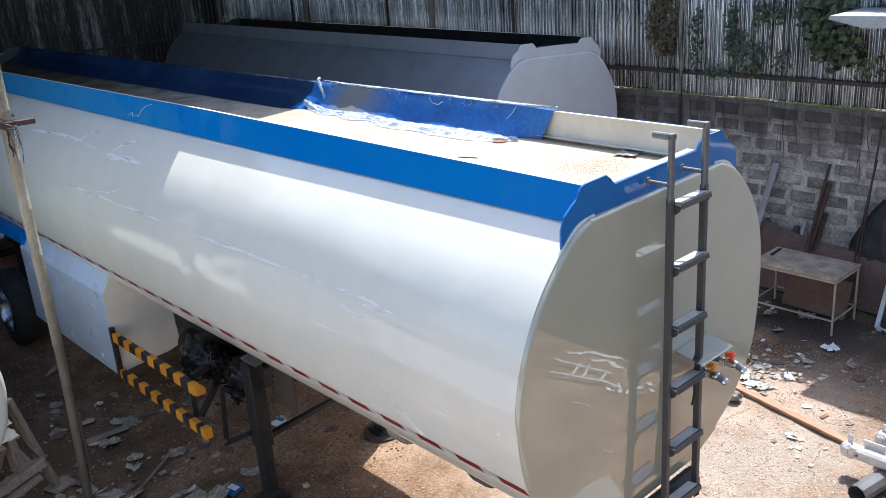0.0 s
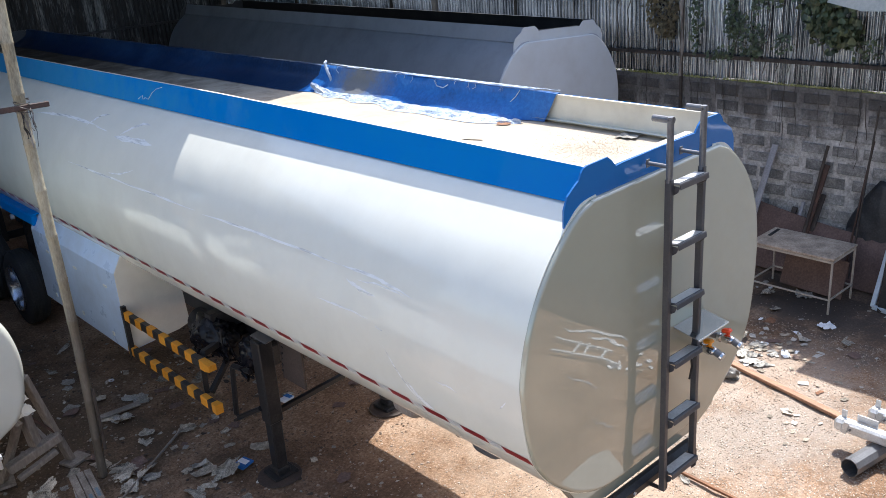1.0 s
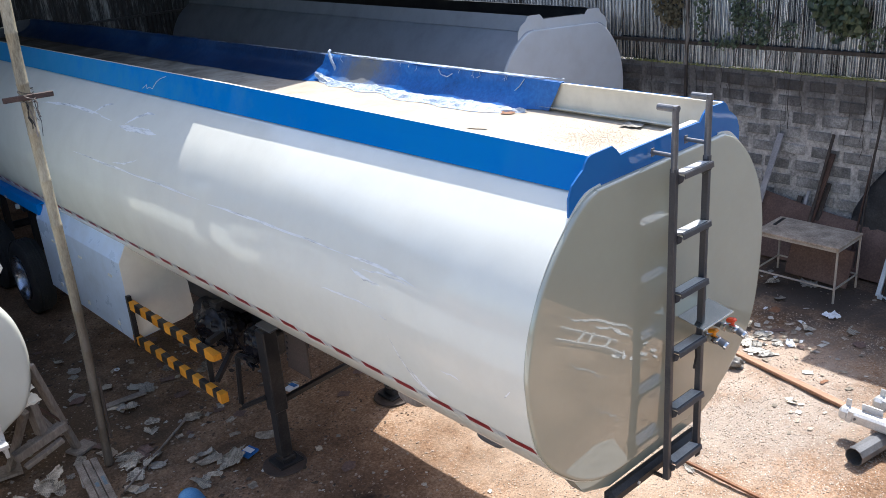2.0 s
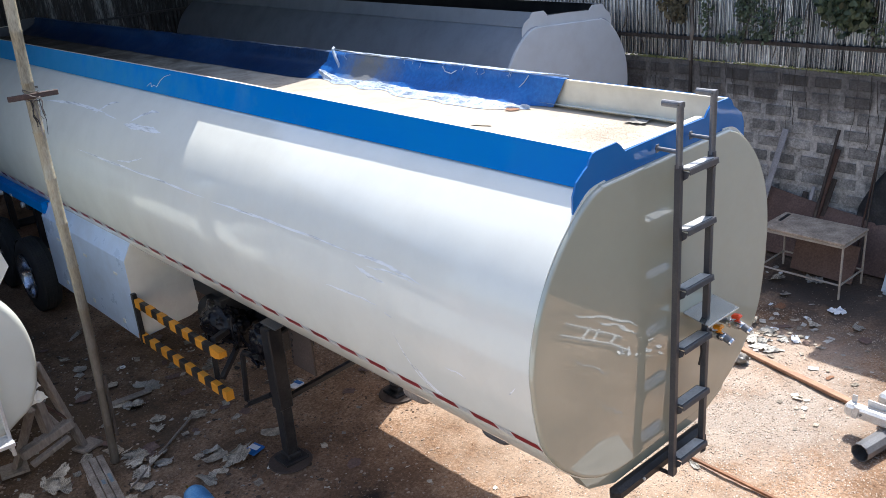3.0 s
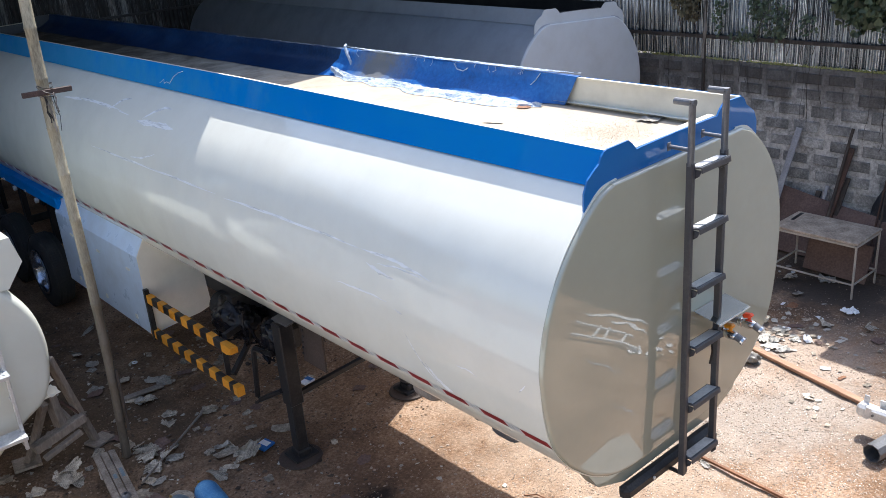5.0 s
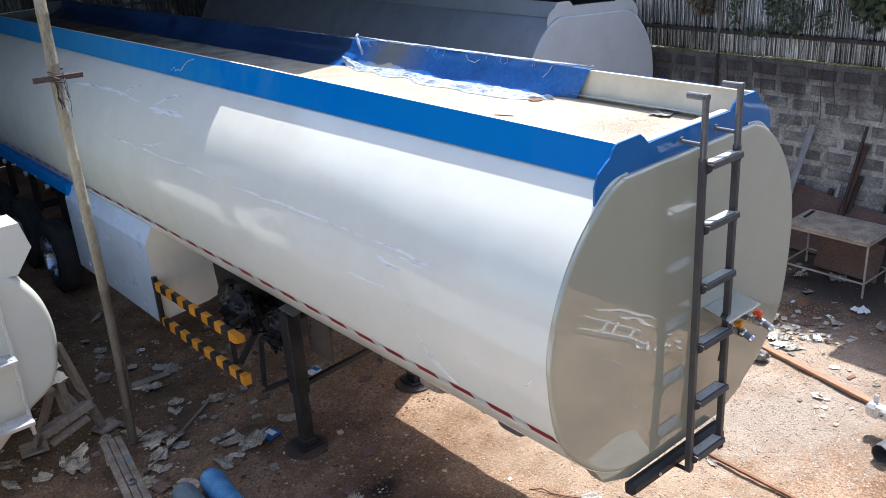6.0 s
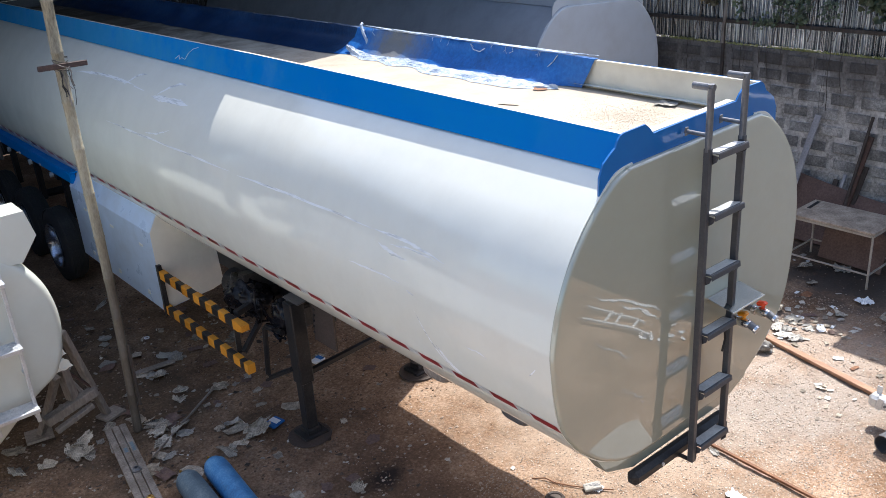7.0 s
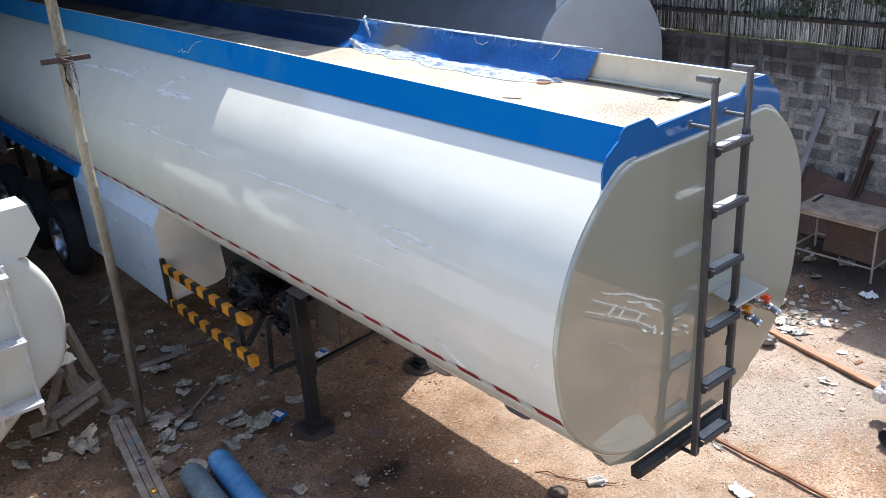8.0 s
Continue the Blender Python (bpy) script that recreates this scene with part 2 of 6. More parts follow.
BLACKFILM = mat("glossy_black_film", ((0.005, 0.005, 0.007), (0.009, 0.009, 0.012), (0.02, 0.02, 0.025)), rough=(0.2, 0.3), bump=0.1, depth=0.006, scales=(5, 30), spec=0.22)
PAPER = mat("soiled_paper", ((0.06, 0.048, 0.037), (0.31, 0.265, 0.21), (0.60, 0.54, 0.45)), rough=(0.75, 0.9), scales=(14, 110), bump=0.15, depth=0.004, vary=0.35, random_from="object")


def newsprint(name):
    """Soiled newspaper: grey columns of print too small to read, between pale margins."""
    m = mat(name, ((0.10, 0.086, 0.068), (0.36, 0.325, 0.27), (0.62, 0.575, 0.49)), rough=(0.75, 0.9), scales=(9, 70), bump=0.15, depth=0.004, vary=0.3, random_from="object")
    nt = m.node_tree
    b = nt.nodes["Principled BSDF"]
    co = nt.nodes.new("ShaderNodeTexCoord")
    wave = node(nt, "TexWave", Scale=19.0, Distortion=0.8)
    col = node(nt, "TexBrick", Scale=7.0, Color1=(0.05, 0.05, 0.05, 1), Color2=(1, 1, 1, 1), Mortar=(0, 0, 0, 1))
    for n in (wave, col):
        nt.links.new(co.outputs["Object"], n.inputs["Vector"])
    wl = ramp(nt, wave.outputs["Fac"], [(0.3, grey(0.35)), (0.7, grey(0.85))])
    mk = nt.nodes.new("ShaderNodeMath")
    mk.operation = "MULTIPLY"
    nt.links.new(wl, mk.inputs[0])
    nt.links.new(col.outputs["Color"], mk.inputs[1])
    mx = nt.nodes.new("ShaderNodeMix")
    mx.data_type = "RGBA"
    mx.inputs["B"].default_value = (0.05, 0.045, 0.04, 1)
    old = b.inputs["Base Color"].links[0].from_socket
    nt.links.new(old, mx.inputs["A"])
    nt.links.new(mk.outputs[0], mx.inputs["Factor"])
    nt.links.new(mx.outputs["Result"], b.inputs["Base Color"])
    return m


NEWS = newsprint("soiled_newsprint")
PALEPAPER = mat("pale_dusty_flakes", ((0.25, 0.23, 0.2), (0.42, 0.4, 0.36), (0.6, 0.58, 0.54)), rough=(0.75, 0.9), scales=(14, 110), bump=0.15, depth=0.004, vary=0.35, random_from="object")
PLASTIC = mat("white_plastic_film", ((0.6, 0.62, 0.66), (0.74, 0.76, 0.79), (0.84, 0.85, 0.86)), rough=(0.25, 0.45), bump=0.15, depth=0.006)
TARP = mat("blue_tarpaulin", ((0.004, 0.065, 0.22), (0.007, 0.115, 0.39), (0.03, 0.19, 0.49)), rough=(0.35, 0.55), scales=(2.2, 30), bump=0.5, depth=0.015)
tint_over(TARP, (0.655, 3.68, 3.57), (0.5, 0.42), (0.17, 0.165, 0.145), 0, 0.9)
DARKTARP = mat("dark_grey_tarpaulin", ((0.012, 0.013, 0.015), (0.026, 0.028, 0.032), (0.06, 0.062, 0.066)), rough=(0.45, 0.65), scales=(5, 40), bump=0.3, depth=0.01)
PLANK = mat("orange_brown_plank", ((0.17, 0.085, 0.048), (0.32, 0.175, 0.105), (0.46, 0.285, 0.185)), rough=(0.6, 0.8), scales=(5, 60), stretch=(4, 0.6, 1), bump=0.2, depth=0.004)
FILM = mat("torn_white_film", ((0.16, 0.22, 0.33), (0.36, 0.43, 0.53), (0.68, 0.73, 0.79)), rough=(0.25, 0.45), scales=(14, 50), bump=0.9, depth=0.02)
# darker copy of the blue tarpaulin: the shed's shade put into its colour
SHADETARP = mat("shade_navy_tarpaulin", ((0.002, 0.014, 0.048), (0.004, 0.027, 0.085), (0.02, 0.062, 0.15)), rough=(0.35, 0.55), scales=(2.2, 30), bump=0.5, depth=0.015)
AWNING = mat("weathered_awning_sheet", ((0.26, 0.30, 0.31), (0.36, 0.40, 0.41), (0.46, 0.49, 0.50)), rough=(0.4, 0.6), scales=(2, 30), bump=0.1)
FRAMEPAINT = mat("pale_blue_frame_paint", ((0.34, 0.40, 0.46), (0.46, 0.53, 0.60), (0.58, 0.64, 0.70)), rough=(0.4, 0.6), bump=0.08)
GREYFILM = mat("grey_plastic_film", ((0.13, 0.12, 0.108), (0.25, 0.235, 0.21), (0.46, 0.44, 0.40)), rough=(0.3, 0.5), bump=0.2, depth=0.006)
TAPERED = mat("red_reflective_tape", ((0.15, 0.012, 0.014), (0.22, 0.016, 0.02), (0.28, 0.03, 0.03)), rough=(0.25, 0.4), bump=0.02)
TAPEWHITE = mat("silver_reflective_tape", ((0.40, 0.41, 0.40), (0.52, 0.53, 0.52), (0.64, 0.64, 0.63)), rough=(0.25, 0.4), bump=0.02)
YELLOW = mat("orange_yellow_paint", ((0.42, 0.16, 0.012), (0.66, 0.26, 0.016), (0.72, 0.34, 0.04)), rough=(0.4, 0.6), bump=0.06, depth=0.003)
ORANGE = mat("orange_plastic", ((0.7, 0.22, 0.01), (0.8, 0.3, 0.015), (0.85, 0.36, 0.03)), rough=(0.3, 0.45), bump=0.03)
RED = mat("red_plastic", ((0.7, 0.05, 0.01), (0.8, 0.07, 0.015), (0.85, 0.1, 0.03)), rough=(0.3, 0.45), bump=0.03)
CYLBLUE = mat("chipped_light_blue_paint", ((0.03, 0.12, 0.27), (0.055, 0.21, 0.45), (0.16, 0.36, 0.58)), rough=(0.35, 0.6), scales=(5, 60), bump=0.1, depth=0.003)
CYLTEAL = mat("scuffed_slate_blue_paint", ((0.06, 0.09, 0.12), (0.1, 0.15, 0.19), (0.2, 0.25, 0.27)), rough=(0.45, 0.7), scales=(7, 70), bump=0.1, depth=0.003)
SHELFSTEEL = mat("painted_shelf_steel", ((0.27, 0.275, 0.25), (0.33, 0.335, 0.305), (0.40, 0.40, 0.37)), rough=(0.08, 0.16), metal=0.85, bump=0.02)
BRASS = mat("brass", ((0.45, 0.28, 0.07), (0.6, 0.38, 0.1), (0.7, 0.48, 0.16)), rough=(0.25, 0.4), metal=0.9, bump=0.03)
CHROME = mat("bright_steel", ((0.5, 0.5, 0.5), (0.62, 0.62, 0.62), (0.72, 0.72, 0.72)), rough=(0.12, 0.25), metal=1.0, bump=0.02)
LEAF = mat("climber_leaves", ((0.042, 0.060, 0.032), (0.068, 0.090, 0.048), (0.115, 0.138, 0.078)), rough=(0.4, 0.6), scales=(4, 40), bump=0.1, vary=0.5)
DRYLEAF = mat("dry_climber_leaves", ((0.07, 0.055, 0.03), (0.13, 0.105, 0.06), (0.2, 0.17, 0.1)), rough=(0.7, 0.9), bump=0.1, vary=0.4)
STRAW = mat("straw_and_sand", ((0.22, 0.15, 0.09), (0.38, 0.29, 0.2), (0.55, 0.45, 0.33)), rough=(0.8, 0.95), bump=0.1, vary=0.4)
LIME = mat("pale_lime_chips", ((0.34, 0.30, 0.26), (0.43, 0.39, 0.345), (0.54, 0.50, 0.45)), rough=(0.8, 0.95), bump=0.1, vary=0.4)
# weeds brightened in colour for the line of sun along the wall top
MOSS = mat("sun_bright_yellow_green_weeds", ((0.12, 0.13, 0.04), (0.26, 0.27, 0.09), (0.46, 0.44, 0.2)), rough=(0.7, 0.9), bump=0.1, vary=0.4)
TABLETOP = mat("worn_table_board", ((0.15, 0.12, 0.095), (0.37, 0.30, 0.235), (0.60, 0.505, 0.41)), rough=(0.7, 0.9), scales=(6, 50), bump=0.2, depth=0.003)
BENCHWOOD = mat("stained_bench_plank", ((0.08, 0.066, 0.054), (0.18, 0.156, 0.135), (0.31, 0.28, 0.25)), spec=0.2, rough=(0.7, 0.9), scales=(7, 60), bump=0.2, depth=0.003, vary=0.15, random_from="object")
LEGPLATE = mat("dull_brown_primer", ((0.028, 0.019, 0.015), (0.05, 0.034, 0.027), (0.09, 0.062, 0.05)), rough=(0.6, 0.85), bump=0.1)
# pale colour that paints reflected light onto the tank side
REFLECTION = mat("painted_reflection", ((0.76, 0.78, 0.78), (0.84, 0.855, 0.86), (0.90, 0.91, 0.91)), rough=(0.35, 0.55), scales=(6, 40), bump=0.05)
thin_out(REFLECTION)
OLIVE = mat("olive_render", ((0.14, 0.132, 0.103), (0.25, 0.24, 0.195), (0.36, 0.345, 0.285)), rough=(0.85, 0.95), scales=(0.8, 20), bump=0.4, depth=0.01)
CREAMTUBE = mat("cream_table_tube", ((0.26, 0.23, 0.195), (0.40, 0.36, 0.31), (0.52, 0.475, 0.415)), rough=(0.4, 0.6), bump=0.05)


# ---- building helpers ----
def finish(ob, bm, material, smooth=None):
    if smooth is not None:
        for f in bm.faces:
            f.smooth = True
        for e in bm.edges:
            if len(e.link_faces) == 2 and e.calc_face_angle(0) > radians(smooth):
                e.smooth = False
    bm.normal_update()
    bm.to_mesh(ob.data)
    bm.free()
    ob.data.materials.append(material)
    return ob


def part(name, bm, material, parent, label="", smooth=None, kind=""):
    ob = new(name, bpy.data.meshes.new(name))
    finish(ob, bm, material, smooth)
    if parent is not None:
        ob.parent = parent
        ob.matrix_parent_inverse = parent.matrix_basis.inverted()
    return tagged(ob, label, kind=kind)


def empty(name, at, label, category, group="", kind=""):
    ob = new(name)
    ob.location = at
    ob.empty_display_size = 0.1
    bpy.context.view_layer.update()
    return tagged(ob, label, category, group, kind)


def single(name, bm, material, label, category, group="", kind="", smooth=None):
    return tagged(part(name, bm, material, None, smooth=smooth), label, category, group, kind)


def bx(bm, size, m=None, bevel=0.0, seg=1):
    """A box of that size, at the pose m, with rounded edges."""
    r = bmesh.ops.create_cube(bm, size=1.0)
    vs = r["verts"]
    bmesh.ops.scale(bm, vec=size, verts=vs)
    if bevel:
        es = list({e for v in vs for e in v.link_edges})
        nb = bmesh.ops.bevel(bm, geom=es, offset=bevel, segments=seg, affect="EDGES", profile=0.5)
        vs = list({v for f in nb["faces"] for v in f.verts} | {v for v in vs if v.is_valid})
    if m is not None:
        bmesh.ops.transform(bm, matrix=m, verts=vs)
    return bm


def box(size, at=(0, 0, 0), turn=(0, 0, 0), bevel=0.0):
    return bx(bmesh.new(), size, pose(*at, *turn), bevel)


def span(p0, p1, up=(0, 0, 1)):
    """The pose at the middle of p0-p1 whose z runs along it."""
    p0, p1 = Vector(p0), Vector(p1)
    z = (p1 - p0).normalized()
    x = Vector(up).cross(z)
    if x.length < 1e-4:
        x = Vector((1, 0, 0))
    x.normalize()
    y = z.cross(x)
    m = Matrix((x, y, z)).transposed().to_4x4()
    m.translation = (p0 + p1) / 2
    return m


def bar(p0, p1, w, d, bevel=0.003, bm=None, up=(0, 0, 1)):
    bm = bm or bmesh.new()
    return bx(bm, (w, d, (Vector(p1) - Vector(p0)).length), span(p0, p1, up), bevel)


def tube(p0, p1, r0, r1=None, seg=16, bm=None, caps=True):
    bm = bm or bmesh.new()
    bmesh.ops.create_cone(bm, cap_ends=caps, segments=seg, radius1=r0, radius2=r0 if r1 is None else r1,
                          depth=(Vector(p1) - Vector(p0)).length, matrix=span(p0, p1))
    return bm


def pipe(points, r, seg=8, bm=None):
    """A bent round pipe through the points."""
    bm = bm or bmesh.new()
    pts = [Vector(p) for p in points]
    rings = []
    for i, p in enumerate(pts):
        a, b = pts[max(0, i - 1)], pts[min(len(pts) - 1, i + 1)]
        m = span(a, b)
        rings.append([bm.verts.new(p + m.to_3x3() @ Vector((r * math.cos(k * math.tau / seg), r * math.sin(k * math.tau / seg), 0))) for k in range(seg)])
    for a, b in zip(rings, rings[1:]):
        for k in range(seg):
            bm.faces.new((a[k], a[(k + 1) % seg], b[(k + 1) % seg], b[k]))
    bm.faces.new(rings[0][::-1])
    bm.faces.new(rings[-1])
    bmesh.ops.recalc_face_normals(bm, faces=bm.faces[:])
    return bm


def sheet(outline, thick, plane="xz", at=0.0, bm=None):
    """A flat plate: an outline in a plane, with thickness along the third axis from at."""
    bm = bm or bmesh.new()
    def put(a, b, c):
        return {"xz": (a, c, b), "yz": (c, a, b), "xy": (a, b, c)}[plane]
    lo = [bm.verts.new(put(a, b, at)) for a, b in outline]
    hi = [bm.verts.new(put(a, b, at + thick)) for a, b in outline]
    n = len(outline)
    bm.faces.new(lo)
    bm.faces.new(hi[::-1])
    for i in range(n):
        bm.faces.new((lo[i], hi[i], hi[(i + 1) % n], lo[(i + 1) % n]))
    bmesh.ops.recalc_face_normals(bm, faces=bm.faces[:])
    return bm


def smooth_line(pts, n=6):
    """Points on a smooth curve through pts."""
    out = []
    for i in range(len(pts) - 1):
        p = [Vector((*pts[min(max(j, 0), len(pts) - 1)], 0)) for j in (i - 1, i, i + 1, i + 2)]
        for k in range(n):
            t = k / n
            v = 0.5 * ((2 * p[1]) + (p[2] - p[0]) * t + (2 * p[0] - 5 * p[1] + 4 * p[2] - p[3]) * t * t + (3 * p[1] - p[0] - 3 * p[2] + p[3]) * t ** 3)
            out.append((v.x, v.y))
    out.append(tuple(pts[-1]))
    return out


def loft(sections, closed=True, bm=None):
    bm = bm or bmesh.new()
    rings = [[bm.verts.new(p) for p in s] for s in sections]
    n = len(rings[0])
    for a, b in zip(rings, rings[1:]):
        for k in range(n if closed else n - 1):
            bm.faces.new((a[k], a[(k + 1) % n], b[(k + 1) % n], b[k]))
    return bm


def lathe(profile, seg=48, m=None):
    """A turned solid round x: profile of (x, radius)."""
    bm = bmesh.new()
    loft([[(x, r * math.cos(k * math.tau / seg), r * math.sin(k * math.tau / seg)) for k in range(seg)] for x, r in profile], bm=bm)
    bmesh.ops.recalc_face_normals(bm, faces=bm.faces[:])
    if m is not None:
        bmesh.ops.transform(bm, matrix=m, verts=bm.verts[:])
    return bm


# ---- ground ----
def axis_steps(lo, hi, step, far):
    fine = list(np.arange(lo, hi + 1e-6, step))
    out, d = [], 0.5
    while d < far:
        out.append(d)
        d *= 1.7
    return [lo - d for d in out[::-1]] + fine + [hi + d for d in out]


def ground_height(x, y):
    v = Vector((x, y, 0))
    return 0.022 * noise.noise(v * 0.9) + 0.012 * noise.noise(v * 3.1) + 0.006 * noise.noise(v * 9.0) - 0.012


def build_ground():
    xs, ys = axis_steps(-5.5, 7.5, 0.1, 900), axis_steps(-3.0, 10.0, 0.1, 900)
    bm = bmesh.new()
    grid = [[bm.verts.new((x, y, ground_height(x, y))) for x in xs] for y in ys]
    for a, b in zip(grid, grid[1:]):
        for k in range(len(xs) - 1):
            bm.faces.new((a[k], a[k + 1], b[k + 1], b[k]))
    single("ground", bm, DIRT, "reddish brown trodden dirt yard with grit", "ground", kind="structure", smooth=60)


build_ground()


# ---- block wall with corrugated iron on top ----
WALL_X, WALL_TOP = 7.0, 2.475
wall_east = empty("wall_east", (WALL_X, 0, 0), "grey concrete block wall with wide smeared mortar joints", "wall", kind="structure")


def build_wall():
    bm = bmesh.new()
    bx(bm, (0.2, 34.0, WALL_TOP), pose(WALL_X + 0.112, 8.0, WALL_TOP / 2))
    part("mortar_core", bm, MORTAR, wall_east)
    iron = empty("iron_fence", (WALL_X + 0.1, 0, WALL_TOP), "old corrugated iron sheets standing on the block wall", "fence", kind="structure")
    h, w, pitch, amp = 2.34, 0.816, 0.068, 0.021
    seg = 8
    bm = bmesh.new()
    n = int(w / pitch * seg)
    rings = []
    for z in (0.0, h):
        rings.append([(amp * math.cos(i / seg * math.tau), (i / n - 0.5) * w, z) for i in range(n + 1)])
    for off in (0.0, 0.0012):
        loft([[(x + off, y, z) for x, y, z in r] for r in rings], closed=False, bm=bm)
    me = None
    y = -0.6
    i = 0
    while y < 25:
        if me is None:
            ob = part("iron_sheet", bm, SHEET, iron, smooth=50)
            me = ob.data
        else:
            ob = new("iron_sheet", me)
            ob.parent = iron
            ob.matrix_parent_inverse = iron.matrix_basis.inverted()
        ob.location = (WALL_X + 0.085 + 0.002 * (i % 2), y, WALL_TOP + 0.014 + random.uniform(-0.012, 0.012))
        ob.rotation_euler = (radians(random.uniform(-0.5, 0.5)), 0, 0)
        y += w * 0.955
        i += 1
    for z in (2.80, 4.1, 4.66):
        part("rail", bar((WALL_X + 0.030, -1.0, z), (WALL_X + 0.030, 25, z), 0.05, 0.05, 0.004), DARKWOOD, iron, "dark weathered timber rail")
    for yy in (1.15, 4.35, 7.6, 10.9, 14.2):
        part("post", bar((WALL_X - 0.024, yy, 1.9), (WALL_X - 0.024, yy, 4.72), 0.05, 0.036, 0.004), DARKWOOD, iron, "dark timber post fixed to the wall")


build_wall()

# ---- dark shed behind: end wall and roof ----
def build_shed():
    end = empty("wall_north", (0, 17.5, 0), "dark corrugated iron wall of the shed", "wall", kind="structure")
    pitch, amp, seg, w, h = 0.11, 0.02, 6, 1.1, 6.6
    n = int(w / pitch * seg)
    bm = bmesh.new()
    for off in (0.0, 0.0012):
        loft([[((i / n - 0.5) * w, off + amp * math.cos(i / seg * math.tau), z) for i in range(n + 1)] for z in (0, h)], closed=False, bm=bm)
    first = part("iron_sheet", bm, NORTHSHEET, end, smooth=50)
    first.location = (-8.0, 17.5, 0)
    for i in range(1, 15):
        ob = new("iron_sheet", first.data)
        ob.parent = end
        ob.matrix_parent_inverse = end.matrix_basis.inverted()
        ob.location = (-8.0 + i * 1.08, 17.5 + 0.002 * (i % 2), 0)
    for z in (1.2, 3.0, 4.6):
        part("rail", bar((-8.5, 17.44, z), (7.2, 17.44, z), 0.07, 0.05, 0.004), DARKSHEET, end)
    roof = empty("shed_roof", (3.6, 11, 6.0), "dark corrugated iron shed roof on posts", "roof", kind="structure")
    bm = bmesh.new()
    x0, x1, y0, y1 = -0.03, 7.3, 4.895, 18.2
    n = int((x1 - x0) / 0.11 * 4)
    for off in (0.0, 0.002):
        loft([[(x0 + (x1 - x0) * i / n, y + (0.052 * (x1 - x0) * i / n if y < 6 else 0), 6.0 + off + 0.018 * math.cos(i / 4 * math.tau)) for i in range(n + 1)] for y in (y0, y1)], closed=False, bm=bm)
    part("roof_sheet", bm, DARKSHEET, roof, smooth=50)
    # extra roof bays out of view, added to shade the far end and small tank
    bm = bmesh.new()
    for xa, wide, ya in ((-9.25, 9.4, 9.0), (-3.2, 2.6, 7.5)):
        n = int(wide / 0.11 * 4)
        for off in (0.0, 0.002):
            loft([[(xa + wide * i / n, y, 6.1 + off + 0.018 * math.cos(i / 4 * math.tau)) for i in range(n + 1)] for y in (ya, y1 if ya > 8 else 8.995)], closed=False, bm=bm)
    part("roof_sheet", bm, DARKSHEET, roof, smooth=50)
    for y in np.linspace(y0 + 0.55, y1 - 0.2, 9):
        part("purlin", bar((x0 + 0.05, y, 5.92), (x1 - 0.05, y, 5.92), 0.05, 0.1, 0.004), WOOD, roof)
    for x, y in ((-9.1, 9.5), (-9.1, 17.2), (6.86, 9.5), (6.86, 13.5), (6.86, 17.2), (0.0, 17.2)):
        part("post", tube((x, y, 0), (x, y, 5.9), 0.06), WOOD, roof)
    # side wall nobody sees, added to block sky light from the west
    single("wall_shed_west", box((0.1, 9.6, 6.1), (-9.35, 13.4, 3.05)), DARKSHEET, "unseen dark wall added to keep light out of the shed", "wall", kind="structure")


build_shed()

PLASTER = mat("whitewash", ((0.66, 0.65, 0.61), (0.77, 0.765, 0.73), (0.84, 0.835, 0.80)), rough=(0.8, 0.95), scales=(0.7, 25), bump=0.2, depth=0.006)


# walls out of view, added to bounce or block light and to be mirrored
def build_yard_sides():
    for name, label, size, at in (("wall_west", "unseen whitewashed wall added to brighten the tank", (0.2, 23.7, 2.0), (-5.3, 5.35, 1.0)), ("wall_south", "unseen olive rendered wall added to dim the tank end", (9.0, 0.2, 6.4), (-0.8, -6.4, 3.2)), ("wall_far_south", "unseen whitewashed wall added to brighten the tank", (9.0, 0.2, 2.6), (7.0, -14.0, 1.3)), ("wall_southeast", "unseen olive rendered wall added to dim the tank end", (0.2, 4.95, 2.4), (4.95, -5.775, 1.2)), ("wall_southeast_end", "unseen whitewashed wall added to brighten the tank", (0.2, 1.65, 2.4), (4.95, -2.475, 1.2))):
        single(name, box(size, at), OLIVE if name in ("wall_south", "wall_southeast") else PLASTER, label, "wall", kind="structure")


build_yard_sides()

# ---- the tank trailer ----
SHELL = [(0.0, 1.478), (0.52, 1.482), (0.80, 1.58), (1.0, 1.74), (1.125, 1.90), (1.19, 2.03), (1.230, 2.22), (1.246, 2.42), (1.238, 2.62), (1.196, 2.84), (1.125, 3.02), (1.02, 3.19), (0.89, 3.33), (0.745, 3.445), (0.60, 3.47)]
ENDCAP = [(0.0, 1.485), (0.52, 1.49), (0.80, 1.59), (1.0, 1.75), (1.12, 1.90), (1.185, 2.03), (1.224, 2.22), (1.246, 2.42), (1.24, 2.62), (1.196, 2.84), (1.122, 3.02), (1.006, 3.195), (0.872, 3.335), (0.76, 3.415), (0.66, 3.452), (0.60, 3.458), (0.0, 3.458)]
LENGTH = 12.8


def both(half, n=6):
    """A closed outline from its right half, bottom to top."""
    r = smooth_line(half, n)
    return r + [(-x, z) for x, z in r[::-1] if abs(x) > 1e-6]


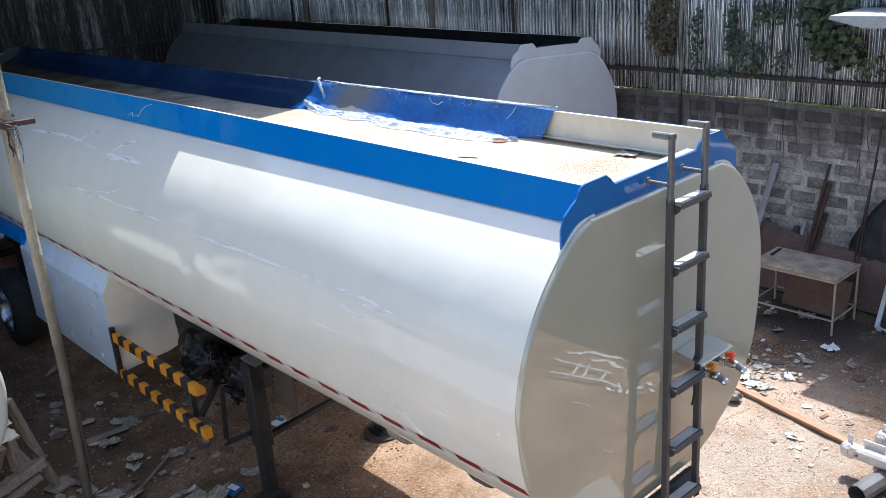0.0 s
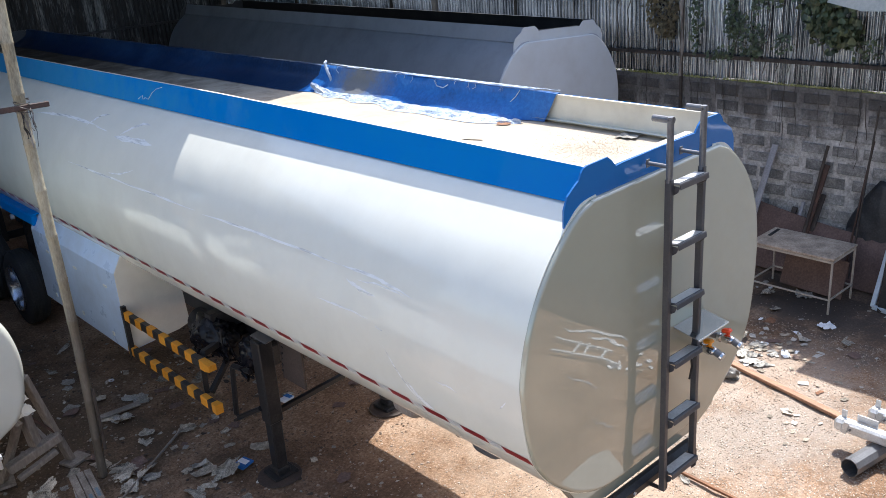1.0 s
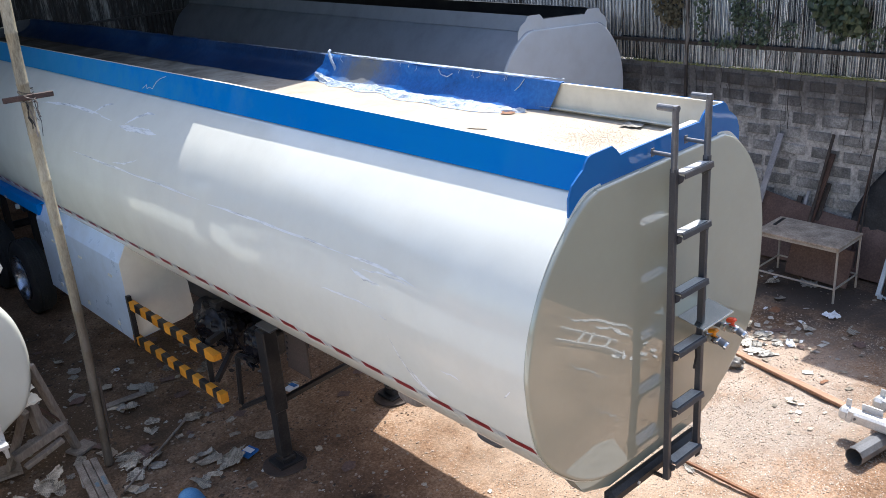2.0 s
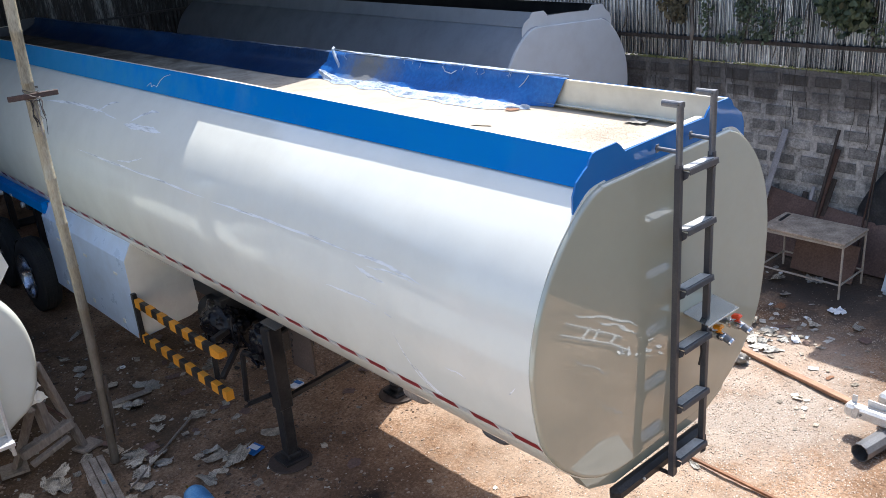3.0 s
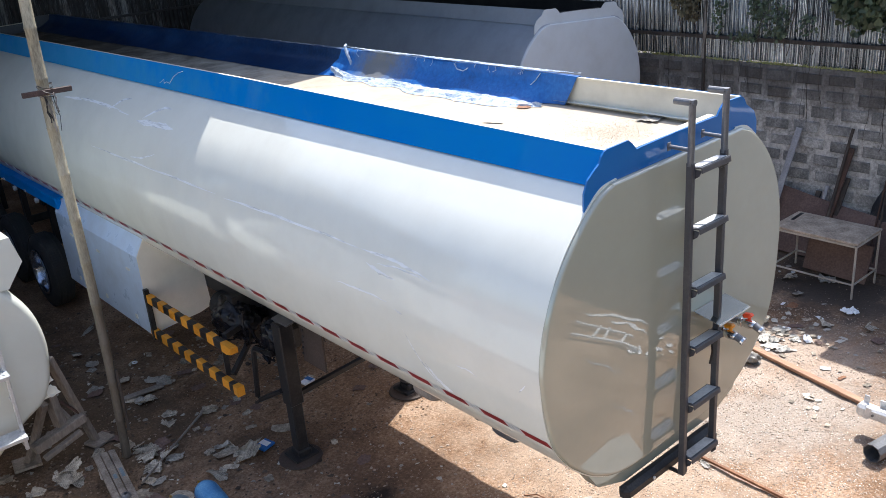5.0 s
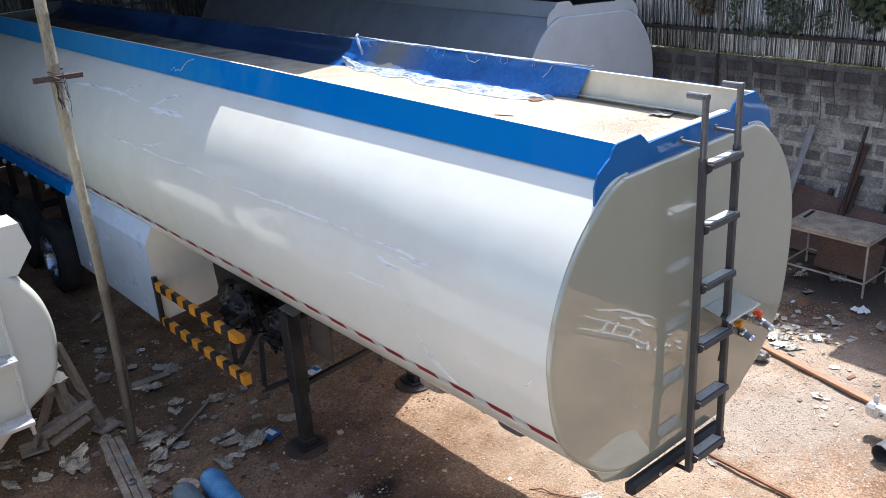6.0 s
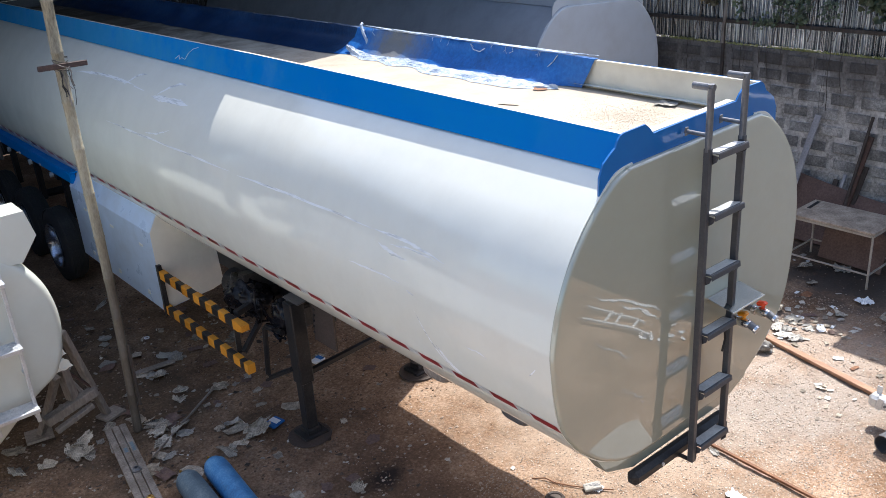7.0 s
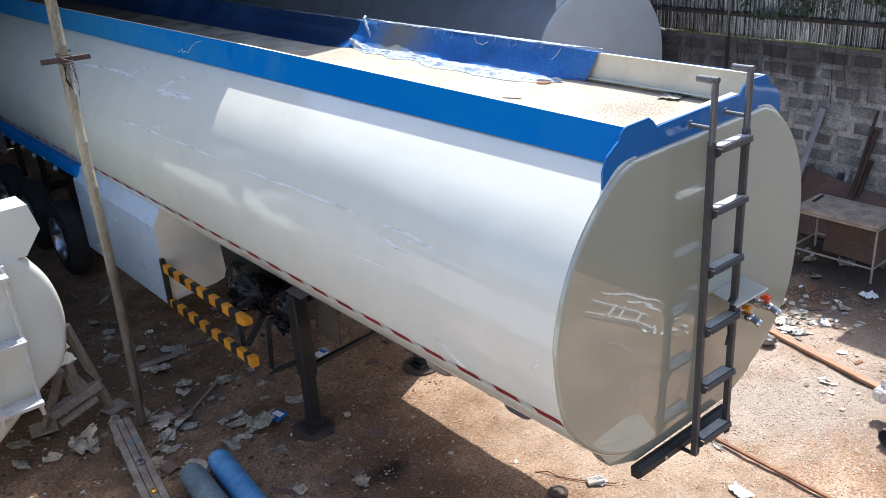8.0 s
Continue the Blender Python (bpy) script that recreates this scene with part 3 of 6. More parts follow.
def tank_shell(roll, length):
    right = smooth_line(SHELL, 6)
    ring = [(-x, z) for x, z in right[::-1]] + right[1:]
    secs = []
    for i in range(97):
        y = 0.027 + (length - 0.054) * i / 96
        w = 0.006 * noise.noise(Vector((y * 1.1, 3.0, 0.5))) * min(1.0, y / 0.8)
        secs.append([(x + math.copysign(w, x) * max(0.0, 1 - abs(z - 3.15) / 0.35), y, z) for x, z in ring])
    secs.insert(0, [(x * 0.93, 0.029, 2.45 + (z - 2.45) * 0.93) for x, z in ring])
    bm = loft(secs, closed=False)
    bmesh.ops.recalc_face_normals(bm, faces=bm.faces[:])
    bmesh.ops.transform(bm, matrix=roll, verts=bm.verts[:])
    return bm


def end_plate(y, roll, sign=-1, bulge=0.014):
    """The pressed end: a shallow dished plate with a rounded rim."""
    o = both(ENDCAP, 6)
    cx, cz = 0.0, 2.45
    secs = [[(x * 0.985, y + 0.034 * -sign, cz + (z - cz) * 0.985) for x, z in o]]
    for s, d in ((0.999, 0.032), (1.0, 0.028), (1.0, 0.022), (0.9985, 0.013), (0.996, 0.006), (0.992, 0.001), (0.987, -0.001), (0.984, -0.0015), (0.975, -0.0018), (0.8, -0.005), (0.5, -bulge), (0.2, -bulge * 1.1), (0.02, -bulge * 1.12)):
        secs.append([(cx + x * s, y + d * -sign, cz + (z - cz) * s) for x, z in o])
    bm = loft(secs)
    bm.faces.new([v for v in bm.verts][-len(o):])
    bmesh.ops.recalc_face_normals(bm, faces=bm.faces[:])
    bmesh.ops.transform(bm, matrix=roll, verts=bm.verts[:])
    return bm


# the stepped outline of the cross panel at the end of the coaming, from its outer lower tip to the middle
PANEL = [(0.60, 3.36), (0.80, 3.31), (0.868, 3.30), (0.872, 3.36), (0.868, 3.45), (0.835, 3.52), (0.77, 3.565), (0.735, 3.585), (0.715, 3.622), (0.69, 3.645), (0.66, 3.652), (0.48, 3.655), (0.44, 3.625), (0.405, 3.585), (0.36, 3.588), (0.0, 3.592)]


def lean_top(bm):
    """Shifts the upper part of the tank sideways and down to fit the camera's view."""
    for v in bm.verts:
        s = min(1.0, max(0.0, (v.co.z - 2.5) / 0.75))
        v.co.x += 0.05 * s
        v.co.z -= 0.016 * s
    return bm


def tank_unit(name, label, roll, shell, cap, coam, inner, panel, tray, length, leaning=False):
    """A tank with its sunken top, coamings and end panels. Returns the thing."""
    lean = lean_top if leaning else (lambda bm: bm)
    tank = empty(name, (0, 0, 0), label, "tank trailer")
    part("shell", lean(tank_shell(roll, length)), shell, tank, smooth=40)
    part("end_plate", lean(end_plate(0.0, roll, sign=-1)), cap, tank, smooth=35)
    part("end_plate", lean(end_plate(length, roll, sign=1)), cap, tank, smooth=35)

    def rolled(bm):
        bmesh.ops.transform(bm, matrix=roll, verts=bm.verts[:])
        return lean(bm)
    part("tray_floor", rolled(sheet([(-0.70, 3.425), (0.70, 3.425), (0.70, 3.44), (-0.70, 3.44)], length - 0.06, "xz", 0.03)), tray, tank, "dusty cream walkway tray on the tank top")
    def bowed(bm, s):
        # the near coaming is raised along the tank to fit the camera's view
        if leaning and s < 0:
            bmesh.ops.bisect_plane(bm, geom=bm.verts[:] + bm.edges[:] + bm.faces[:], plane_co=(0, 4.0, 0), plane_no=(0, 1, 0))
            for v in bm.verts:
                if v.co.z > 3.6:
                    v.co.z += 0.032 * min(1.0, v.co.y / 4.0)
        return bm
    for s in (-1, 1):
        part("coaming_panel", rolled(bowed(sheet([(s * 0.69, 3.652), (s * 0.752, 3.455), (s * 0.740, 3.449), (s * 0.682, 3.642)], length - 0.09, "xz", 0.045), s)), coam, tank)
        part("coaming_inside", rolled(bowed(sheet([(s * 0.684, 3.65), (s * 0.66, 3.65), (s * 0.66, 3.638), (s * 0.672, 3.638), (s * 0.664, 3.44), (s * 0.684, 3.44)], length - 0.09, "xz", 0.045), s)), inner, tank)
    o = PANEL + [(-x, z) for x, z in PANEL[::-1][1:]]
    for y in (0.033, length - 0.045):
        # far panel is dark grey: darkness at the far end put into its colour
        part("cross_panel", rolled(sheet(o, 0.012, "xz", y)), panel if y < 1 else GREYPAINT, tank, "coaming end panel with a cut-out top edge")
        part("panel_lip", rolled(sheet([(-0.40, 3.584), (0.40, 3.584), (0.40, 3.592), (-0.40, 3.592)], 0.05, "xz", y + (0.014 if y < 1 else -0.052))), inner, tank)
    return tank


ROLL = Matrix.Translation((0, 0, 2.2)) @ pose(0, 0, 0, 0, -1.1, 0) @ Matrix.Translation((0, 0, -2.2))
tanker = tank_unit("tank_trailer", "white tanker semi-trailer with blue coaming parked in the yard", ROLL, WHITE, HEAD, BLUE, CREAM, SHADEBLUE, TRAY, LENGTH, leaning=True)


def roll_in(bm):
    bmesh.ops.transform(bm, matrix=ROLL, verts=bm.verts[:])
    return lean_top(bm)


def build_tape():
    """Red and silver tape along the lower side."""
    right = smooth_line(SHELL, 6)
    def at(z):
        for (x0, z0), (x1, z1) in zip(right, right[1:]):
            if z0 <= z <= z1 and z1 > z0:
                return x0 + (x1 - x0) * (z - z0) / (z1 - z0)
    for s in (-1,):
        za, zb = 1.989, 2.031
        y = 0.02
        for i in range(34):
            for kind, ln, skew in (("red", 0.215, 0.03), ("silver", 0.135, 0.03)):
                bm = bmesh.new()
                off = 0.0022
                x0, x1 = at(za) + off, at(zb) + off
                vs = [bm.verts.new((s * x0, y, za)), bm.verts.new((s * x0, y + ln, za)), bm.verts.new((s * x1, y + ln + skew, zb)), bm.verts.new((s * x1, y + skew, zb))]
                bm.faces.new(vs)
                bmesh.ops.recalc_face_normals(bm, faces=bm.faces[:])
                part(kind + "_tape", roll_in(bm), TAPERED if kind == "red" else TAPEWHITE, tanker)
                y += ln


build_tape()


def build_ladder():
    xl, xr, y = -0.108, 0.236, -0.14
    for x, zb in ((xl, 1.30), (xr, 1.36)):
        part("ladder_rail", bar((x, y, zb), (x, y, 3.44), 0.042, 0.034, 0.003, up=(1, 0, 0)), GREYPAINT, tanker, "dark grey steel ladder rail")
        part("upright", tube((x, y, 3.42), (x, y, 3.806), 0.0205, seg=14), STEELGREY, tanker, "round grey steel ladder upright")
        part("handle", tube((x, y - 0.0185, 3.788), (x, y + 0.115, 3.788), 0.0205, seg=14), STEELGREY, tanker, "round steel grab handle")
        part("arm", tube((x, y, 3.515), (x, 0.016, 3.515), 0.013, seg=12), STEELGREY, tanker, "round steel stand-off arm")
        part("arm_plate", box((0.03, 0.008, 0.05), (x, 0.008, 3.515), bevel=0.002), STEELGREY, tanker)
    for k, z in enumerate((3.405, 3.03, 2.645, 2.24, 1.83, 1.42)):
        xm = (xl + xr) / 2
        w = xr - xl - 0.04
        bm = bx(bmesh.new(), (w, 0.10, 0.007), pose(xm, y - 0.01, z, -9), 0.002)
        bx(bm, (w, 0.006, 0.032), pose(xm, y - 0.060, z - 0.010, -9), 0.002)
        rung = part("rung", bm, GREYPAINT, tanker, "folded steel step of the ladder")
        # bright plate puts the sun patches on the steps into the material
        part("tread_plate", box((w - 0.03, 0.07, 0.003), (xm, y - 0.006, z + 0.0055), (-9, 0, 0)), GALV, rung, "bright tread plate that stands in for sun on the step")
        for s in (-1, 1):
            g = sheet([(y - 0.058, z - 0.012), (y + 0.03, z - 0.002), (y + 0.03, z - 0.05), (y + 0.012, z - 0.085), (y - 0.045, z - 0.045)], 0.006, "yz", xm + s * (w / 2 - 0.004) - 0.003)
            part("gusset", g, GREYPAINT, rung)
    # lower bar that carries the ladder
    part("lower_beam", box((1.02, 0.09, 0.105), (-0.06, -0.005, 1.325), bevel=0.03), BLACK, tanker, "black steel crossbar under the end plate")
    part("beam_bolt", tube((-0.30, -0.055, 1.335), (-0.30, -0.065, 1.335), 0.012, seg=6), GALV, tanker)
    for x in (-0.108, 0.236):
        part("beam_bracket", bar((x, -0.13, 1.305), (x, 0.05, 1.30), 0.022, 0.022, 0.003, up=(1, 0, 0)), BLACK, tanker)
        part("bracket_plate", sheet([(-0.16, 1.44), (-0.16, 1.31), (-0.125, 1.27), (-0.115, 1.44)], 0.008, "yz", x + 0.02), GREYPAINT, tanker)
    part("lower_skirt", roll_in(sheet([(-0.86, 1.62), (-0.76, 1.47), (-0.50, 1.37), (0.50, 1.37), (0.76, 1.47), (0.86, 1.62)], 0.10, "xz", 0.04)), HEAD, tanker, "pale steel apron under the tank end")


build_ladder()


def ball_valve(at, handle_mat, label):
    x, y, z = at
    v = empty("ball_valve", at, label, "valve")
    part("pipe_stub", tube((x, -0.04, z), (x, y + 0.05, z), 0.022), STEELGREY, v)
    part("flange", tube((x, y + 0.07, z), (x, y + 0.05, z), 0.036), CHROME, v)
    part("valve_body", lathe([(-0.05, 0.0), (-0.05, 0.024), (-0.03, 0.03), (0, 0.034), (0.03, 0.03), (0.05, 0.024), (0.05, 0.0)], 20, pose(x, y, z, 0, 0, 90)), CHROME, v, smooth=30)
    part("spout", tube((x, y - 0.04, z), (x, y - 0.085, z - 0.018), 0.027, 0.024), STEELGREY, v)
    part("cap", tube((x, y - 0.083, z - 0.017), (x, y - 0.098, z - 0.023), 0.030, 0.028), CHROME, v)
    part("handle", bx(tube((x, y, z + 0.02), (x, y, z + 0.05), 0.012), (0.05, 0.07, 0.03), pose(x, y + 0.01, z + 0.06, -12), 0.012), handle_mat, v)
    return v


ball_valve((0.36, -0.17, 2.16), ORANGE, "steel ball valve with an orange lever on the tank end")
ball_valve((0.585, -0.17, 2.15), RED, "steel ball valve with a red lever on the tank end")
part("valve_shelf", box((0.36, 0.19, 0.005), (0.34, -0.11, 2.335), (12, 0, 0), 0.002), SHELFSTEEL, tanker, "thin folded steel rain shelf above the valves")
part("shelf_edge", box((0.36, 0.006, 0.012), (0.34, -0.207, 2.312), (0, 0, 0), 0.002), PALE, tanker)
part("chain", pipe([(0.22, -0.12, 2.14), (0.215, -0.13, 2.08), (0.19, -0.13, 2.00)], 0.007), BLACK, tanker)


def wheel(y, side, z=0.525):
    """A dual-tyre wheel end: outer tyre with ribs and a deep steel rim with a bright lip."""
    w = part("wheel", lathe([(-0.30, 0.29), (-0.30, 0.42), (-0.27, 0.50), (-0.20, 0.525), (-0.10, 0.525), (-0.03, 0.505), (0.0, 0.44), (0.004, 0.37), (-0.008, 0.33), (-0.03, 0.315)], 56), RUBBER, tanker, "worn black truck tyre", smooth=35)
    w.rotation_euler = (0, 0, 0) if side > 0 else (0, 0, math.pi)
    w.location = (side * 1.25, y, z)
    rim = part("rim", lathe([(-0.03, 0.318), (0.010, 0.326), (0.020, 0.318), (0.018, 0.302), (-0.004, 0.290), (-0.03, 0.282), (-0.14, 0.268), (-0.17, 0.225), (-0.16, 0.15), (-0.09, 0.14), (-0.06, 0.07), (-0.06, 0.001)], 48), RIM, w, "silver steel wheel rim", smooth=25)
    rim.matrix_parent_inverse = Matrix()
    for k in range(10):
        a = k * math.tau / 10
        nut = part("wheel_nut", tube((-0.165, 0.185 * math.cos(a), 0.185 * math.sin(a)), (-0.135, 0.185 * math.cos(a), 0.185 * math.sin(a)), 0.017, seg=6), GALV, w)
        nut.matrix_parent_inverse = Matrix()
    for k in range(5):
        groove = loft([[(-0.055 - 0.04 * k + dx, rr * math.cos(a * math.tau / 48), rr * math.sin(a * math.tau / 48)) for a in range(48)] for dx, rr in ((0, 0.520), (0.003, 0.533), (0.024, 0.533), (0.027, 0.520))])
        g = part("tread_rib", groove, RUBBER, w, smooth=35)
        g.matrix_parent_inverse = Matrix()
    return w


def build_running_gear():
    for y in (9.55, 10.87, 12.15):
        for s in (-1, 1):
            wheel(y, s)
        part("axle", tube((-1.0, y, 0.525), (1.0, y, 0.525), 0.065), BLACK, tanker)
        part("mudguard_hanger", box((0.08, 0.10, 0.9), (-0.75, y + 0.6, 1.1)), BLACK, tanker)
    for x in (-0.42, 0.42):
        part("chassis_beam", box((0.13, 8.9, 0.30), (x, 8.15, 1.22), bevel=0.01), BLACK, tanker, "black steel chassis beam")
    for y in (4.6, 6.6, 8.6, 10.2, 11.5):
        part("cross_member", box((1.7, 0.12, 0.2), (0, y, 1.36), bevel=0.008), BLACK, tanker)
    part("side_rail", bx(bx(bmesh.new(), (0.07, 4.4, 0.13), pose(-1.165, 10.45, 1.768), 0.008), (0.16, 4.4, 0.02), pose(-1.12, 10.45, 1.842), 0.004), BLUE, tanker, "blue steel side rail above the wheels")
    part("mudguard", box((0.75, 4.3, 0.014), (-0.70, 10.5, 1.66), bevel=0.003), BLACK, tanker, "black steel mudguard top")
    for y in (9.05, 9.95, 10.95, 12.0):
        lamp = part("side_lamp", tube((-1.218, y, 1.665), (-1.18, y, 1.665), 0.036), GALV, tanker, "small round side marker lamp")
        part("lamp_bracket", box((0.012, 0.06, 0.09), (-1.176, y, 1.69), bevel=0.002), GREYPAINT, lamp)
        part("reflector", box((0.008, 0.07, 0.035), (-1.203, y + 0.42, 1.722), bevel=0.002), TAPEWHITE, tanker, "small white reflector")
    # landing legs
    for s in (-1, 1):
        x, y = (-0.80, 3.70) if s < 0 else (0.70, 3.86)
        leg = part("landing_leg", box((0.15, 0.15, 0.86), (x, y, 1.02), bevel=0.012), BLACK, tanker, "black square landing leg")
        part("inner_leg", box((0.118, 0.118, 0.66), (x, y, 0.36), bevel=0.01), BLACK, leg)
        part("foot", bx(bx(bmesh.new(), (0.26, 0.24, 0.03), pose(x, y, 0.022), 0.006), (0.14, 0.16, 0.07), pose(x, y, 0.06), 0.01), BLACK, leg, "flat steel landing foot")
        part("ground_pad", lathe([(0.0, 0.0), (0.0, 0.215), (0.010, 0.21), (0.012, 0.0)], 32, pose(x - 0.03, y - 0.02, 0.002, 0, -90, 0)), LEGPLATE, leg, "rusty round pad under the landing foot", smooth=30)
        part("gearbox", box((0.10, 0.16, 0.22), (x - s * 0.1, y, 1.28), bevel=0.02), BLACK, leg)
    part("leg_plate", box((0.02, 0.36, 0.44), (-0.70, 3.36, 1.29), bevel=0.004), LEGPLATE, tanker, "primed steel gusset plate with bolt holes")
    part("leg_plate", box((0.02, 0.36, 0.5), (0.62, 4.16, 1.24), bevel=0.004), LEGPLATE, tanker, "primed steel gusset plate")
    for k in range(5):
        part("bolt", tube((-0.716, 3.49 + 0.01 * k, 1.40 - 0.062 * k), (-0.708, 3.49 + 0.01 * k, 1.40 - 0.062 * k), 0.014, seg=8), BLACK, tanker)
    part("leg_brace", bar((-0.76, 3.70, 0.66), (0.66, 3.84, 0.66), 0.05, 0.05, 0.004), BLACK, tanker, "black angle brace between the landing legs")
    part("crank_handle", pipe([(-0.90, 3.80, 1.12), (-0.91, 4.10, 1.08), (-0.91, 4.13, 1.05), (-0.915, 4.20, 0.52), (-0.91, 4.16, 0.49), (-0.88, 3.75, 0.74)], 0.027), BLACK, tanker, "bent black crank handle")
    # hoses and cables wrapped in black film
    rnd = random.Random(17)
    for cx, cy, cz, rx, ry, rz, n in ((-0.80, 4.62, 1.22, 0.20, 0.34, 0.20, 1), (-0.78, 3.92, 1.20, 0.13, 0.17, 0.20, 2)):
        bm = bmesh.new()
        bmesh.ops.create_icosphere(bm, subdivisions=4, radius=1.0)
        for v in bm.verts:
            d = v.co.normalized()
            k = 0.78 + 0.42 * abs(noise.noise(d * 1.9 + Vector((n * 7, 0, 0)))) + 0.22 * abs(noise.noise(d * 5.0 + Vector((n * 3, 4, 0)))) + 0.08 * noise.noise(d * 13.0)
            v.co = Vector((cx + d.x * rx * k, cy + d.y * ry * k, cz + d.z * rz * k))
        part("hose_wrap", bm, BLACKFILM, tanker, "hose bundle wrapped in glossy black film", smooth=28)
    for k in range(9):
        y0, z0 = rnd.uniform(3.85, 4.95), rnd.uniform(1.30, 1.44)
        pts = [(-0.88 + 0.10 * math.sin(3.1 * f + k) + 0.02 * k % 0.1, y0 + rnd.uniform(-0.10, 0.10) * 2 * f, z0 - rnd.uniform(0.30, 0.42) * math.sin(f * 2.6)) for f in np.linspace(0, 1, 9)]
        part("air_hose", pipe(pts, 0.012, 6), BLACKFILM, tanker, "drooping glossy black air hose")
    part("air_tank", tube((-0.52, 4.5, 1.0), (-0.52, 5.5, 1.0), 0.15, seg=24), BLACK, tanker, "black air reservoir")
    # fittings under the shell
    for y, x in ((1.74, -0.60), (0.90, -0.58)):
        part("saddle_foot", bx(bmesh.new(), (0.34, 0.30, 0.22), pose(x, y, 1.485, 0, 12, 0), 0.095, 5), STEELGREY if y < 1.5 else WOOD, tanker, "rounded saddle foot under the tank", smooth=40)
        part("saddle_pin", tube((x - 0.05, y + 0.20, 1.50), (x - 0.05, y + 0.34, 1.44), 0.07, 0.06), BLACK, tanker)
    part("saddle_bracket", bx(bx(bmesh.new(), (0.17, 0.26, 0.016), pose(-0.82, 3.56, 1.54, 0, -8, 0), 0.007), (0.15, 0.014, 0.06), pose(-0.80, 3.68, 1.515, 0, -8, 0), 0.005), GREYPAINT, tanker, "grey folded steel bracket above the landing leg")


build_running_gear()


def build_side_box():
    b = part("side_cabinet", sheet([(-1.20, 0.74), (-1.20, 1.66), (-1.06, 1.90), (-0.72, 1.60), (-0.50, 1.22), (-0.48, 0.84), (-0.62, 0.80)], 2.46, "xz", 5.90), BOXPAINT, tanker, "pale painted steel side cabinet under the tank")
    part("cabinet_end", sheet([(-1.196, 0.76), (-1.196, 1.66), (-1.06, 1.89), (-0.70, 1.59), (-0.49, 1.22), (-0.47, 0.84), (-0.61, 0.80)], 0.01, "xz", 5.886), CABEND, b, "cream cabinet end panel")
    for y in (6.2, 7.05, 7.9):
        part("hinge", box((0.012, 0.09, 0.03), (-1.206, y, 1.45), bevel=0.003), PALE, b)
        part("lower_hinge", box((0.012, 0.05, 0.05), (-1.206, y + 0.05, 0.86), bevel=0.003), PALE, b)
    # striped guard rails with cut-off ends
    for z, ys, y1 in ((1.188, [5.78 - 0.274 * k for k in range(6)], 4.04), (0.765, [5.86 - 0.27 * k for k in range(7)], 4.0)):
        guard = part("guard_rail", bar((-1.17, 5.94, z), (-1.17, y1 + 0.07, z), 0.06, 0.092, 0.006, up=(0, 0, 1)), BLACK, tanker, "black underrun guard rail with orange stripes")
        for ya in ys:
            part("stripe", box((0.067, 0.136, 0.099), (-1.17, ya, z), bevel=0.006), YELLOW, guard, "orange painted stripe")
        flare = 0.05 if z > 1 else 0.0
        secs = [[(-1.17 + dx, y, z + dz + up) for dx, dz in ((-w, -h), (w, -h), (w, h), (-w, h))] for y, w, h, up in ((y1 + (0.15 if z > 1 else 0.09), 0.032, 0.048, 0.0), (y1 + 0.06, 0.034, 0.049, 0.0), (y1 - flare, 0.040, 0.050 - flare * 0.4, flare * 0.3))]
        bm = loft(secs)
        bm.faces.new([v for v in bm.verts][:4][::-1])
        bm.faces.new([v for v in bm.verts][-4:])
        bmesh.ops.recalc_face_normals(bm, faces=bm.faces[:])
        part("rail_end", bm, YELLOW, guard, "orange flared rail end")
    part("guard_post", box((0.05, 0.055, 0.60), (-1.185, 5.865, 0.995), bevel=0.004), BLACK, tanker)
    part("guard_post", bar((-1.12, 4.30, 1.2), (-1.10, 4.36, 0.78), 0.05, 0.05, 0.004), BLACK, tanker)
    part("guard_arm", bar((-1.1, 4.3, 1.22), (-0.45, 4.6, 1.2), 0.06, 0.06, 0.004), BLACK, tanker)
    part("guard_arm", bar((-1.08, 4.3, 0.80), (-0.5, 4.6, 1.15), 0.05, 0.05, 0.004), BLACK, tanker)


build_side_box()

# ---- the grey tank behind ----
rear_roll = pose(5.012, 5.109, -0.20, 0, 2.8, -3.5)
# black coaming inside and tray paint in the darkness of the open top
rear = tank_unit("grey_tanker", "undercoated pale grey tanker propped in the shed", Matrix(), SHADEPRIMER, PRIMER, SHADEPRIMER, BLACK, PRIMER, BLACK, 10.7)
rear.matrix_basis = rear_roll
for x in (-0.45, 0.45):
    for y in (0.8, 4.6, 8.3):
        tt = part("prop", box((0.3, 0.3, 1.52), (x, y, 0.84), bevel=0.01), WOOD, rear, "timber prop under the tank")
        tt.matrix_parent_inverse = Matrix()


